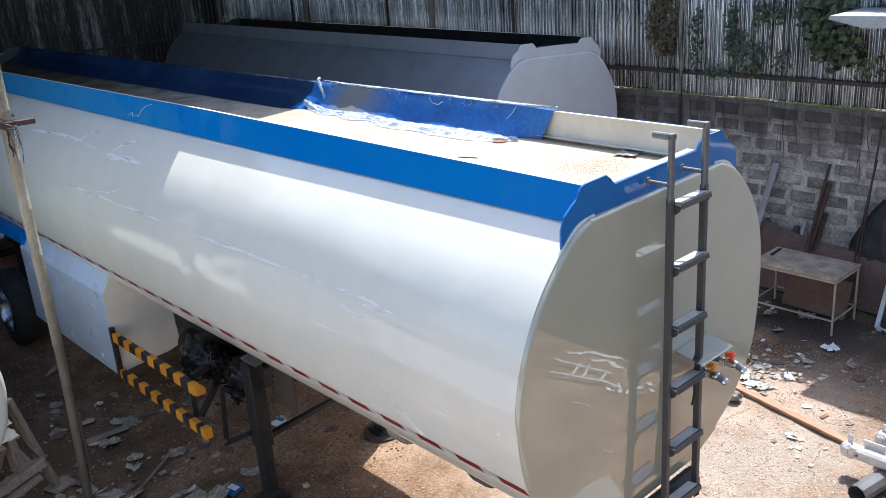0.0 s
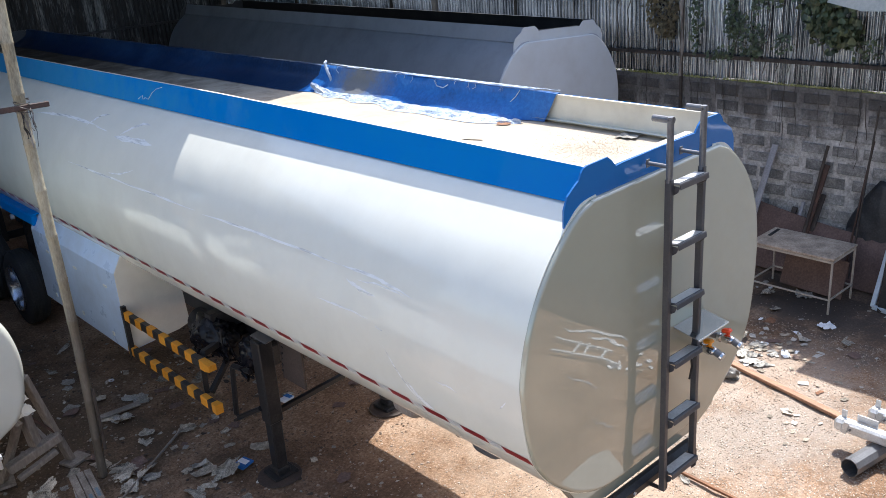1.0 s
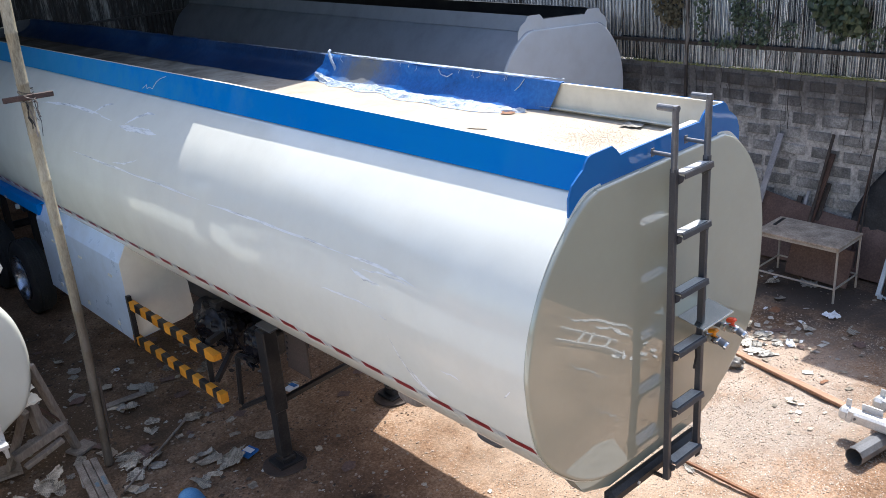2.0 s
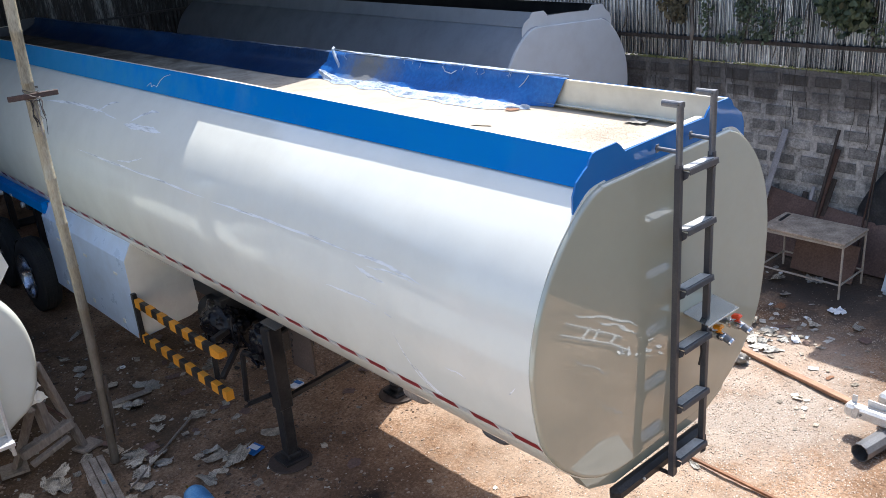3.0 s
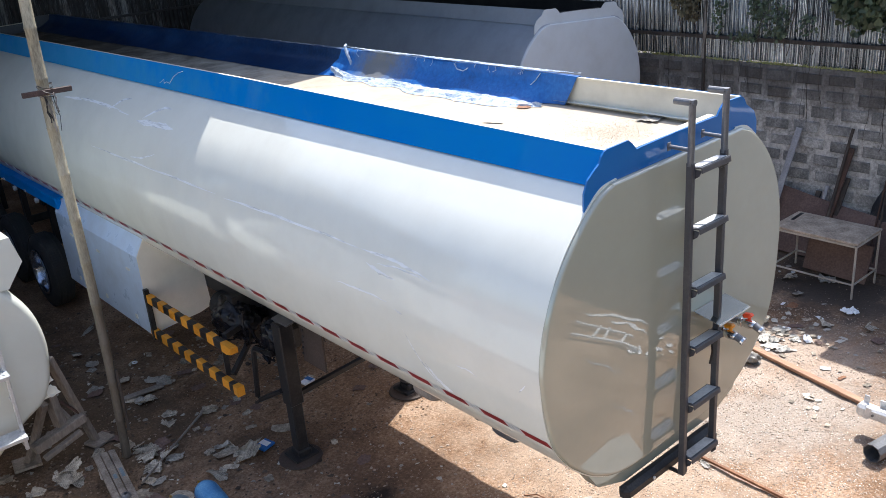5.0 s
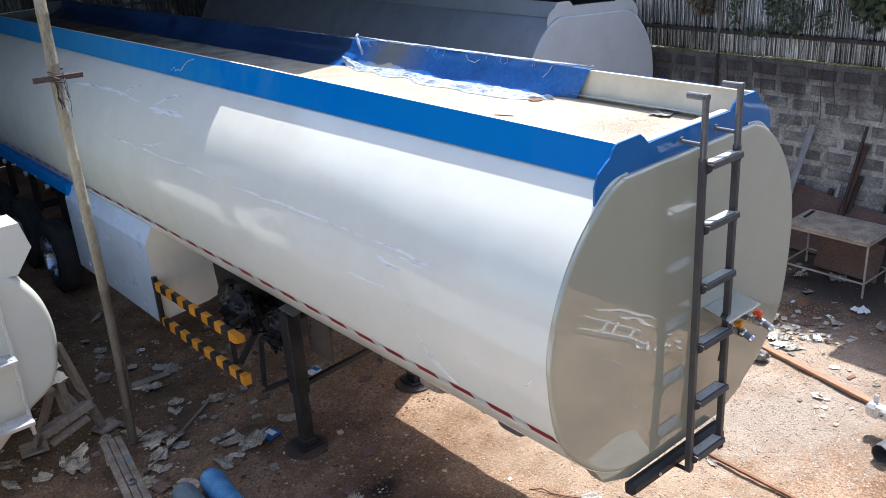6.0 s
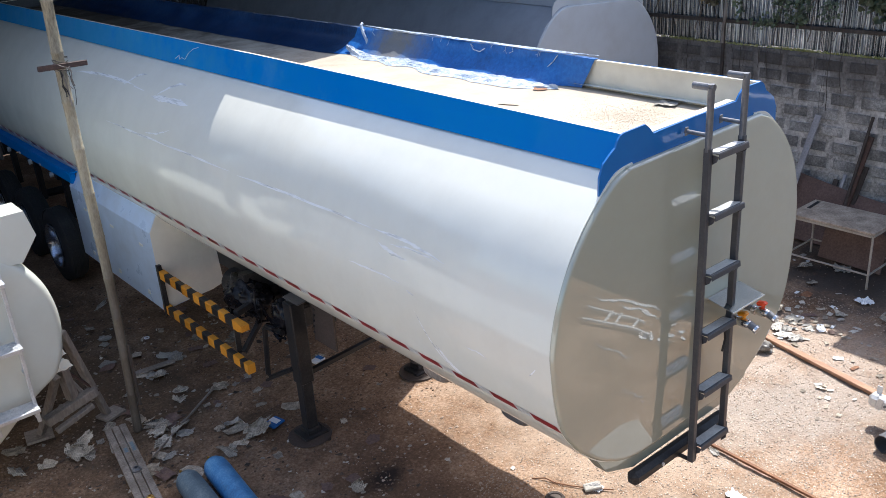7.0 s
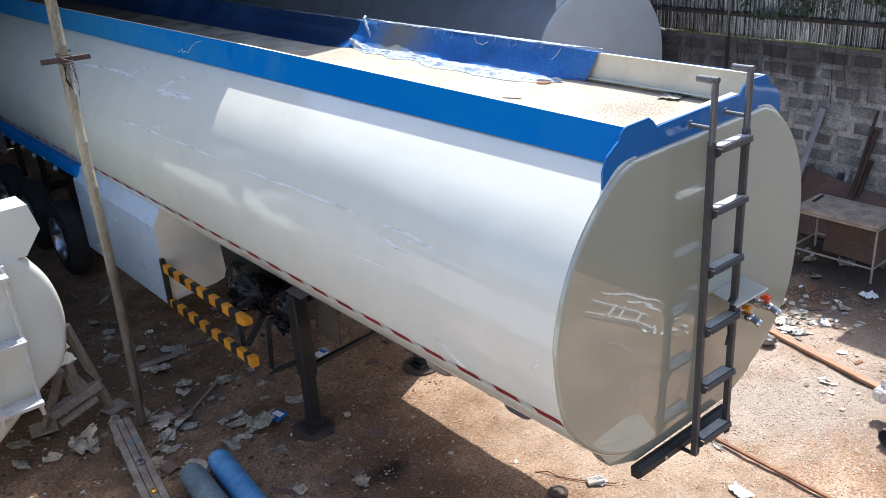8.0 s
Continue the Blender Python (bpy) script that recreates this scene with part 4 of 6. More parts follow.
# ---- bamboo pole with a tied rusty crossbar ----
def build_pole():
    pole = empty("bamboo_pole", (-2.02, 5.0, 0), "upright dry bamboo scaffold pole with a rusty crossbar tied on", "pole")
    bm = bmesh.new()
    secs = []
    z = 0.0
    while z < 6.4:
        for dz, k in ((0, 1.0), (0.012, 1.10), (0.024, 1.0), (0.30, 0.97)):
            zz = z + dz
            r = (0.043 + 0.0015 * zz) * k * (1 + 0.06 * noise.noise(Vector((zz * 3.0, 0, 0))))
            cx, cy = -2.03 + 0.020 * zz + 0.02 * math.sin(zz * 1.3), 5.0 + 0.02 * math.cos(zz * 1.1)
            secs.append([(cx + r * math.cos(a * math.tau / 14), cy + r * math.sin(a * math.tau / 14), zz) for a in range(14)])
        z += 0.42
    loft(secs, bm=bm)
    part("stem", bm, BAMBOO, pole, smooth=60)
    part("splinter", bar((-1.965, 4.97, 0.30), (-1.955, 4.96, 0.98), 0.028, 0.02, 0.004, up=(0, 1, 0)), DARKWOOD, pole, "split dark sliver along the foot of the pole")
    part("crossbar", box((0.42, 0.03, 0.045), (-1.97, 4.93, 3.685), (0, 2, 4), 0.004), DARKRUST, pole, "short rusty flat crossbar")
    rnd = random.Random(3)
    for k in range(4):
        pts = [(-1.965 + 0.062 * math.cos(a), 5.0 + 0.09 * math.sin(a) - 0.02, 3.68 + (0.05 + 0.01 * rnd.random()) * math.sin(a * 0.5 + k) + 0.008 * k) for a in np.linspace(0, math.tau, 14)]
        part("tie", pipe(pts, 0.004, 5), WOOD if k % 2 else DARKWOOD, pole, "twisted straw rope binding")
    for k in range(9):
        x, y = -1.965 + rnd.uniform(-0.05, 0.04), 4.90 + rnd.uniform(-0.02, 0.01)
        ln = rnd.uniform(0.08, 0.34)
        pts = [(x + 0.018 * noise.noise(Vector((k, f * 3, 0))) + 0.03 * f * rnd.uniform(-0.3, 1), y + 0.012 * noise.noise(Vector((k, f * 4, 5))), 3.66 - ln * f) for f in np.linspace(0, 1, 6)]
        part("rope_fibre", pipe(pts, rnd.choice((0.003, 0.005, 0.007)), 5), WOOD if k % 3 else BLACK, pole, "frayed rope end")


build_pole()


# ---- table ----
def build_table():
    t = empty("work_table", (5.96, 1.85, 0), "old steel-legged work table with a worn board top", "table")
    x0, x1, y0, y1 = 5.63, 6.29, 1.31, 2.40
    part("tabletop", box((x1 - x0, y1 - y0, 0.03), ((x0 + x1) / 2, (y0 + y1) / 2, 0.735), bevel=0.004), TABLETOP, t, "worn brown board top")
    part("groove", bar((5.94, 2.305, 0.751), (6.24, 2.325, 0.751), 0.045, 0.004, 0.001), BLACK, t, "dark slot near the table end")
    for x in (x0 + 0.02, x1 - 0.02):
        for y in (y0 + 0.02, y1 - 0.02):
            part("leg", box((0.023, 0.023, 0.70), (x, y, 0.36), bevel=0.003), CREAMTUBE, t)
        part("side_rail", box((0.028, y1 - y0 - 0.07, 0.03), (x, (y0 + y1) / 2, 0.70), bevel=0.003), CREAMTUBE, t)
        part("stretcher", box((0.02, y1 - y0 - 0.05, 0.02), (x, (y0 + y1) / 2, 0.20), bevel=0.003), CREAMTUBE, t)
    for y in (y0 + 0.02, y1 - 0.02):
        part("end_rail", box((x1 - x0 - 0.07, 0.028, 0.03), ((x0 + x1) / 2, y, 0.70), bevel=0.003), CREAMTUBE, t)
        part("end_stretcher", box((x1 - x0 - 0.05, 0.02, 0.02), ((x0 + x1) / 2, y, 0.20), bevel=0.003), CREAMTUBE, t)


build_table()


# ---- small pale tank on trestles ----
def build_small_tank():
    k, cx, cz, y0, ln = 0.8, -3.465, 1.41, 5.0, 6.6
    t = empty("small_tank", (cx, y0, 0), "small pale grey tank on wooden trestles with a steel ladder", "tank")
    def at(half):
        return [(cx + x * k, cz + (z - 2.42) * k) for x, z in both(half, 6)]
    o = at([(0.0, 1.02), (0.30, 1.22), (0.75, 1.60), (1.03, 1.78), (1.13, 1.92), (1.185, 2.06), (1.222, 2.24)] + ENDCAP[7:])
    bm = loft([[(x, y, z) for x, z in o] for y in (y0 + 0.14, y0 + ln)])
    part("shell", bm, SMALLPAINT, t, smooth=40)
    secs = []
    for s, d in ((0.999, 0.15), (1.002, 0.12), (1.0, 0.075), (0.992, 0.035), (0.978, 0.008), (0.958, -0.008), (0.93, -0.015), (0.5, -0.03), (0.02, -0.035)):
        secs.append([(cx + (x - cx) * s, y0 + d, cz + (z - cz) * s) for x, z in o])
    bm = loft(secs)
    bm.faces.new([v for v in bm.verts][-len(o):])
    bmesh.ops.recalc_face_normals(bm, faces=bm.faces[:])
    part("end_plate", bm, SMALLPAINT, t, smooth=35)
    part("top_box", sheet([(cx - 0.93, 2.20), (cx - 0.93, 2.53), (-2.555, 2.53), (-2.50, 2.29), (-2.66, 2.08), (cx - 0.6, 2.10)], 0.34, "xz", y0 - 0.01), SMALLPAINT, t, "white box coaming with chamfered corners on the tank top")
    # box out of view, added to carry the mirrored white pipe
    part("far_box", sheet([(cx - 0.93, 2.20), (cx - 0.93, 2.53), (-2.9, 2.53), (-2.9, 2.10), (cx - 0.6, 2.10)], 0.34, "xz", y0 + 6.0), SMALLPAINT, t)
    for x in (-2.90, -3.24):
        part("ladder_rail", bar((x, y0 - 0.12, 0.60), (x, y0 - 0.12, 2.10), 0.032, 0.032, 0.004, up=(0, 1, 0)), GALV, t, "bright steel ladder rail")
    for z in (0.79, 1.41, 2.03):
        rung = part("rung", bx(bx(bmesh.new(), (0.36, 0.17, 0.01), pose(-3.07, y0 - 0.15, z, 4), 0.003), (0.36, 0.012, 0.035), pose(-3.07, y0 - 0.235, z - 0.02), 0.003), GALV, t, "bright chequer-plate ladder step")
        for k in range(7):
            for j in range(3):
                part("tread_stud", box((0.03, 0.008, 0.004), (-3.21 + 0.046 * k, y0 - 0.20 + 0.05 * j, z + 0.0075 - 0.0035 * (1 - j)), (0, 0, 45 if (k + j) % 2 else -45)), GALV, rung)
    for x in (-2.90, -3.24):
        for z in (0.64, 1.10, 2.03):
            part("rail_bracket", bar((x, y0 - 0.12, z), (x, y0 + 0.02, z), 0.03, 0.03, 0.003, up=(1, 0, 0)), GALV, t)
    for x, z, w in ((-2.555, 1.115, 0.075), (-2.545, 0.985, 0.105)):
        out = part("outlet", lathe([(-0.07, w * 0.34), (0.0, w * 0.34), (0.0, w * 0.5), (0.012, w * 0.52), (0.012, w * 0.32), (-0.05, w * 0.28)], 22, pose(x, y0 + 0.03, z, 0, 0, -75)), WHITE, t, "small white outlet socket", smooth=30)
        part("outlet_plate", sheet([(x - w * 0.9, z - w * 0.55), (x + w * 0.75, z - w * 0.40), (x + w * 0.1, z + w * 0.62), (x - w * 0.55, z + w * 0.4)], 0.012, "xz", y0 + 0.028), WHITE, out, "white triangular outlet bracket")
    for y in (6.3, 8.4, 10.8):
        tr = empty("trestle", (cx, y, 0), "rough timber trestle under the small tank", "trestle", "trestles")
        part("beam", bar((cx - 1.15, y, 0.60), (cx + 1.05, y, 0.60), 0.12, 0.12, 0.01), WOOD, tr)
        for sx in (-1, 1):
            for sy in (-1, 1):
                part("leg", bar((cx + sx * 0.85, y + sy * 0.04, 0.88), (cx + sx * 0.85 + sx * 0.42, y + sy * 0.30, 0.01), 0.08, 0.06, 0.006), WOOD, tr)
            part("tie", bar((cx + sx * 1.10, y - 0.24, 0.30), (cx + sx * 1.10, y + 0.24, 0.30), 0.07, 0.04, 0.006), WOOD, tr)


build_small_tank()


# ---- bench, gas cylinders ----
def build_bench():
    b = empty("metal_bench", (-2.48, 3.6, 0), "low bench of three paint-stained grey planks", "bench")
    p0, p1 = Vector((-2.267, 4.915, 0.20)), Vector((-2.636, 2.63, 0.20))
    d = (p1 - p0).normalized()
    n = Vector((d.y, -d.x, 0))
    for k in (-1, 0, 1):
        part("plank", bar(p0 + n * 0.070 * k, p1 + n * 0.070 * k, 0.062, 0.035, 0.003, up=(0, 0, 1)), BENCHWOOD, b, "paint-stained grey-brown plank")
    for f in (0.04, 0.9):
        p = p0.lerp(p1, f)
        part("leg_frame", bar(p + n * 0.07 - Vector((0, 0, 0.02)), p + n * 0.07 - Vector((0, 0, 0.205)), 0.04, 0.04, 0.003, up=(0, 1, 0)), GALV, b)
        part("leg_frame", bar(p - n * 0.07 - Vector((0, 0, 0.02)), p - n * 0.07 - Vector((0, 0, 0.205)), 0.04, 0.04, 0.003, up=(0, 1, 0)), GALV, b)
    for f, k, ln in ((0.16, -1, 0.16), (0.19, 0, 0.08), (0.62, 0, 0.14)):
        p = p0.lerp(p1, f) + n * 0.070 * k + Vector((0, 0, 0.0185))
        part("paint_stain", bar(p, p + d * ln, 0.030, 0.002, 0.0005, up=(0, 0, 1)), CYLTEAL, b, "dried blue paint smear")
    for f, r, m, nm in ((0.37, 0.045, STEELGREY, "grey steel washer with a hub"), (0.58, 0.036, BRASS, "brass nut lying on the bench")):
        p = p0.lerp(p1, f) + Vector((0.01, 0, 0.018))
        bm = lathe([(0.0, r * 0.5), (0.0, r), (0.014, r), (0.014, r * 0.8), (0.03, r * 0.55), (0.03, r * 0.4), (0.0, r * 0.4)], 20 if m is STEELGREY else 6, pose(*p, 0, -90, 0))
        single("washer" if m is STEELGREY else "brass_nut", bm, m, nm, "fitting", smooth=30)


build_bench()


def gas_cylinder(p0, p1, r, m, label):
    p0, p1 = Vector(p0), Vector(p1)
    ln = (p1 - p0).length
    c = empty("gas_cylinder", (p0 + p1) / 2, label, "gas cylinder", "gas cylinders")
    prof = [(0.0, 0.0), (0.0, 0.028), (0.03, 0.03), (0.05, r * 0.5), (0.08, r * 0.8), (0.13, r * 0.97), (0.18, r), (ln - 0.03, r), (ln, r * 0.9), (ln, 0.0)]
    x = (p1 - p0).normalized()
    y = Vector((0, 0, 1)).cross(x).normalized()
    m4 = Matrix((x, y, x.cross(y))).transposed().to_4x4()
    m4.translation = p0
    part("cylinder_body", lathe(prof, 36, m4), m, c, smooth=40)
    part("valve", lathe([(-0.07, 0.0), (-0.07, 0.012), (-0.05, 0.016), (-0.03, 0.014), (0.0, 0.02)], 12, m4), BRASS, c, smooth=30)
    return c


gas_cylinder((-1.79, 3.86, 0.11), (-1.92, 2.50, 0.11), 0.115, CYLBLUE, "bright blue steel gas cylinder lying on the dirt")
gas_cylinder((-2.07, 3.85, 0.11), (-2.17, 2.48, 0.11), 0.115, CYLTEAL, "scuffed slate-blue gas cylinder lying on the dirt")


# ---- steel on the ground by the tank end ----
def build_loose_steel():
    single("long_plank", bar((3.82, 1.62, 0.02), (3.38, -0.35, 0.02), 0.08, 0.035, 0.004), PLANK, "long orange-brown wooden plank lying on the dirt", "plank")
    single("thin_rod", bar((1.72, 1.10, 0.012), (1.63, -0.75, 0.012), 0.03, 0.025, 0.002), RUST, "thin rusty steel angle lying on the dirt", "steel bar")
    for (x0, y0), (x1, y1) in (((3.06, 0.03), (3.06, -1.0)), ((3.42, -0.13), (3.46, -1.1))):
        z = 0.235
        j = empty("support_leg", (x0, y0, 0), "galvanised square landing leg resting on a steel tube", "trailer leg", "loose landing legs")
        part("outer_tube", bar((x0, y0 - 0.03, z), (x1, y1, z), 0.115, 0.115, 0.022, up=(0, 0, 1)), GALV, j)
        part("end_cap", bar((x0, y0 + 0.03, z + 0.002), (x0, y0 - 0.075, z + 0.002), 0.128, 0.128, 0.028), GALV, j)
        part("lug", box((0.012, 0.05, 0.10), (x0 + 0.03, y0 - 0.03, z + 0.085), (0, 8, 0), 0.004), GALV, j, "thin upright lug plate")
        part("lug", box((0.012, 0.05, 0.12), (x0 - 0.068, y0 - 0.085, z + 0.01), (12, 0, 14), 0.004), GALV, j, "thin upright lug plate")
        part("fin", box((0.012, 0.19, 0.075), (x0 + 0.045, y0 - 0.24, z + 0.09), (0, -6, 0), 0.004), GALV, j, "thin folded fin on the leg")
        part("bolt", tube((x0 - 0.056, y0 - 0.13, z), (x0 - 0.07, y0 - 0.13, z), 0.012, seg=8), STEELGREY, j)
    # the tube that the legs rest on, with a crimped many-sided mouth
    d = Vector((0.985, -0.17, 0)).normalized()
    m4 = Matrix((d, Vector((-d.y, d.x, 0)), Vector((0, 0, 1)))).transposed().to_4x4()
    m4.translation = (2.64, -0.27, 0.088)
    bm = lathe([(0.0, 0.080), (0.0, 0.088), (1.5, 0.088), (1.5, 0.080), (0.0, 0.080)], 10, m4 @ pose(0, 0, 0, 18, 0, 0))
    single("steel_tube", bm, STEELGREY, "open many-sided steel tube lying on the dirt", "steel tube", smooth=20)


build_loose_steel()


# ---- blue tarpaulin on the far coaming ----
def build_tarp():
    t = empty("tarpaulin", (0.66, 6.0, 3.44), "crumpled blue tarpaulin hung over the inside of the coaming", "tarpaulin")
    ease = lambda v: (lambda q: q * q * (3 - 2 * q))(min(1.0, max(0.0, v)))
    foot = lambda y: 0.615 - 0.125 * ease((y - 1.42) / 0.4) - 0.13 * ease((y - 3.9) / 0.7) + 0.03 * noise.noise(Vector((y * 1.6, 0, 5.0)))

    def hung(ys, slant):
        """The cloth from the rim of the coaming down its inner face and out over the tray."""
        secs = []
        for y in ys:
            w = 1.0 if y < 4.2 else 1.5
            f = lambda k, a: a * noise.noise(Vector((y * 2.3, k * 1.7, 3.1))) + a * 0.5 * noise.noise(Vector((y * 7.0, k * 3.0, 9.0)))
            e = foot(y)
            row = [(0.71, 3.635), (0.694, 3.660 + f(1, 0.007)), (0.655, 3.658 + f(2, 0.007)), (0.645 + f(3, 0.012 * w), 3.615), (0.636 + f(4, 0.014 * w), 3.565), (0.615 - 0.2 * (0.615 - e) + f(5, 0.016 * w), 3.52),
                   (0.615 - 0.45 * (0.615 - e) + f(6, 0.014 * w), 3.485), (0.615 - 0.75 * (0.615 - e) + f(7, 0.012), 3.462 + f(9, 0.004)), (e, 3.4415 + 0.003 * (1 + noise.noise(Vector((y * 5, 0, 0)))))]
            secs.append([(x, y + slant * (3.66 - z) / 0.21, z) for x, z in row])
        return loft(secs, closed=False)
    part("sheet", roll_in(hung(np.linspace(1.36, 4.36, 90), 0.09)), TARP, t, smooth=70)
    part("far_sheet", roll_in(hung(np.linspace(4.355, 12.7, 130), 0.09)), SHADETARP, t, "tarpaulin along the far coaming, navy to carry the shed's shade", smooth=70)
    for lo, hi, z, x, wd in ((1.36, 4.3, 3.672, 0.672, 0.03), (1.58, 4.34, 3.4405, 0.425, 0.112)):
        secs = []
        n = int((hi - lo) / 0.022)
        for k in range(n + 1):
            y = lo + (hi - lo) * k / n
            a = 0.5 + 0.5 * noise.noise(Vector((y * 3.0, z, 1.0)))
            wv = wd * (0.35 + 1.0 * a) * min(1, 6 * k / n + 0.15, 6 * (1 - k / n) + 0.15)
            row = []
            for q in range(9):
                u = q / 8
                px = x + wd * 0.75 - (wv * 1.7) * u + 0.012 * noise.noise(Vector((y * 13.0, q, 5)))
                hgt = 0.003 + wd * 0.3 * abs(noise.noise(Vector((y * 9.0, q * 0.9, z * 3)))) * (0.02 + math.sin(u * math.pi))
                if wd > 0.1:
                    hgt += 0.62 * max(0.0, px - foot(y)) + (0.008 if q < 6 else 0.0)
                row.append((px, y + 0.02 * noise.noise(Vector((y * 12.0, q * 2, 9))), z + hgt))
            secs.append(row)
        part("plastic_edge", roll_in(loft(secs, closed=False)), FILM, t, "frayed white plastic film along the tarpaulin")
    rnd = random.Random(23)
    for k in range(14):
        y = rnd.uniform(1.4, 4.3)
        ln = rnd.uniform(0.015, 0.05)
        part("frayed_thread", roll_in(pipe([(0.648, y, 3.664), (0.640, y + rnd.uniform(-0.02, 0.02), 3.655 - ln * 0.5), (0.636, y + rnd.uniform(-0.03, 0.03), 3.655 - ln)], rnd.choice((0.0015, 0.002, 0.003)), 5)), FILM, t)
    part("plastic_tail", roll_in(pipe([(0.645, 1.72, 3.655), (0.632, 1.76, 3.60), (0.628, 1.83, 3.545), (0.62, 1.88, 3.50)], 0.0035, 6)), FILM, t, "twisted white plastic tail")
    pts = [(0.66, 4.28, 3.70), (0.635, 4.27, 3.69), (0.625, 4.23, 3.62), (0.615, 4.17, 3.55), (0.60, 4.15, 3.50)]
    part("plastic_knot", roll_in(pipe([(a, b, c) for a, b, c in pts], 0.015, 7)), FILM, t, "twisted white plastic tail")
    pts = [(0.64, 2.70, 3.65), (0.63, 2.66, 3.61), (0.625, 2.58, 3.60), (0.63, 2.52, 3.63)]
    part("plastic_loop", roll_in(pipe(pts, 0.0045, 6)), FILM, t)


build_tarp()


def scrap(at, size, turn, material, name="paper_scrap", label="crumpled dirty paper scrap on the dirt", cat="litter", group="ground litter", crumple=0.25, seed=0, n=5, folds=False):
    """A bent, torn sheet lying at a place."""
    rnd = random.Random(seed)
    bm = bmesh.new()
    o = Vector((rnd.uniform(0, 50), rnd.uniform(0, 50), 0))
    grid = []
    for i in range(n + 1):
        row = []
        for j in range(n + 1):
            u, v = i / n - 0.5, j / n - 0.5
            k = 1 + 0.3 * noise.noise(Vector((u * 2.2, v * 2.2, 0)) + o)
            e = 1.0 - 0.25 * (abs(u) * abs(v) * 4) * rnd.random()
            z = crumple * (abs(noise.noise(Vector((u * 3.5, v * 3.5, 7)) + o)) + 0.45 * abs(noise.noise(Vector((u * 9, v * 9, 3)) + o)))
            torn = 0.10 * noise.noise(Vector((u * 7, v * 7, 11)) + o) if max(abs(u), abs(v)) > 0.45 else 0.0
            k += torn * 1.6
            row.append(bm.verts.new((u * size[0] * k * e, v * size[1] * k * e, 0.004 + z * min(size))))
        grid.append(row)
    if folds:
        # sharp creases across the sheet and one corner turned over
        lines = [(rnd.uniform(0, math.tau), rnd.uniform(-0.3, 0.3) * min(size), rnd.choice((-1, 1)) * rnd.uniform(0.15, 0.5)) for k in range(5)]
        turn_a, reach = rnd.uniform(0, math.tau), rnd.uniform(0.22, 0.36) * min(size)
        for v in bm.verts:
            z = v.co.z * 0.45
            for a, off, slope in lines:
                z += slope * max(0.0, v.co.x * math.cos(a) + v.co.y * math.sin(a) - off)
            d = v.co.x * math.cos(turn_a) + v.co.y * math.sin(turn_a) - reach
            if d > 0:
                v.co.x -= 1.7 * d * math.cos(turn_a)
                v.co.y -= 1.7 * d * math.sin(turn_a)
                z += 0.012 + 0.35 * d
            v.co.z = z
        low = min(v.co.z for v in bm.verts)
        for v in bm.verts:
            v.co.z = 0.004 + (v.co.z - low) * 0.8
    for i, (a, b) in enumerate(zip(grid, grid[1:])):
        for j in range(n):
            edge = min(i, j, n - 1 - i, n - 1 - j)
            if folds and edge < 2 and noise.noise(Vector((i * 0.3, j * 0.3, 2.0)) + o) > 0.12 + 0.16 * edge:
                continue
            bm.faces.new((a[j], a[j + 1], b[j + 1], b[j]))
    bmesh.ops.delete(bm, geom=[v for v in bm.verts if not v.link_faces], context="VERTS")
    bmesh.ops.recalc_face_normals(bm, faces=bm.faces[:])
    ob = single(name, bm, material, label, cat, group)
    z = ground_height(at[0], at[1]) + 0.006 if len(at) == 2 else at[2]
    ob.matrix_basis = pose(at[0], at[1], z, rnd.uniform(-4, 4), rnd.uniform(-4, 4), turn)
    return ob


RING = (-1.147, 6.87)


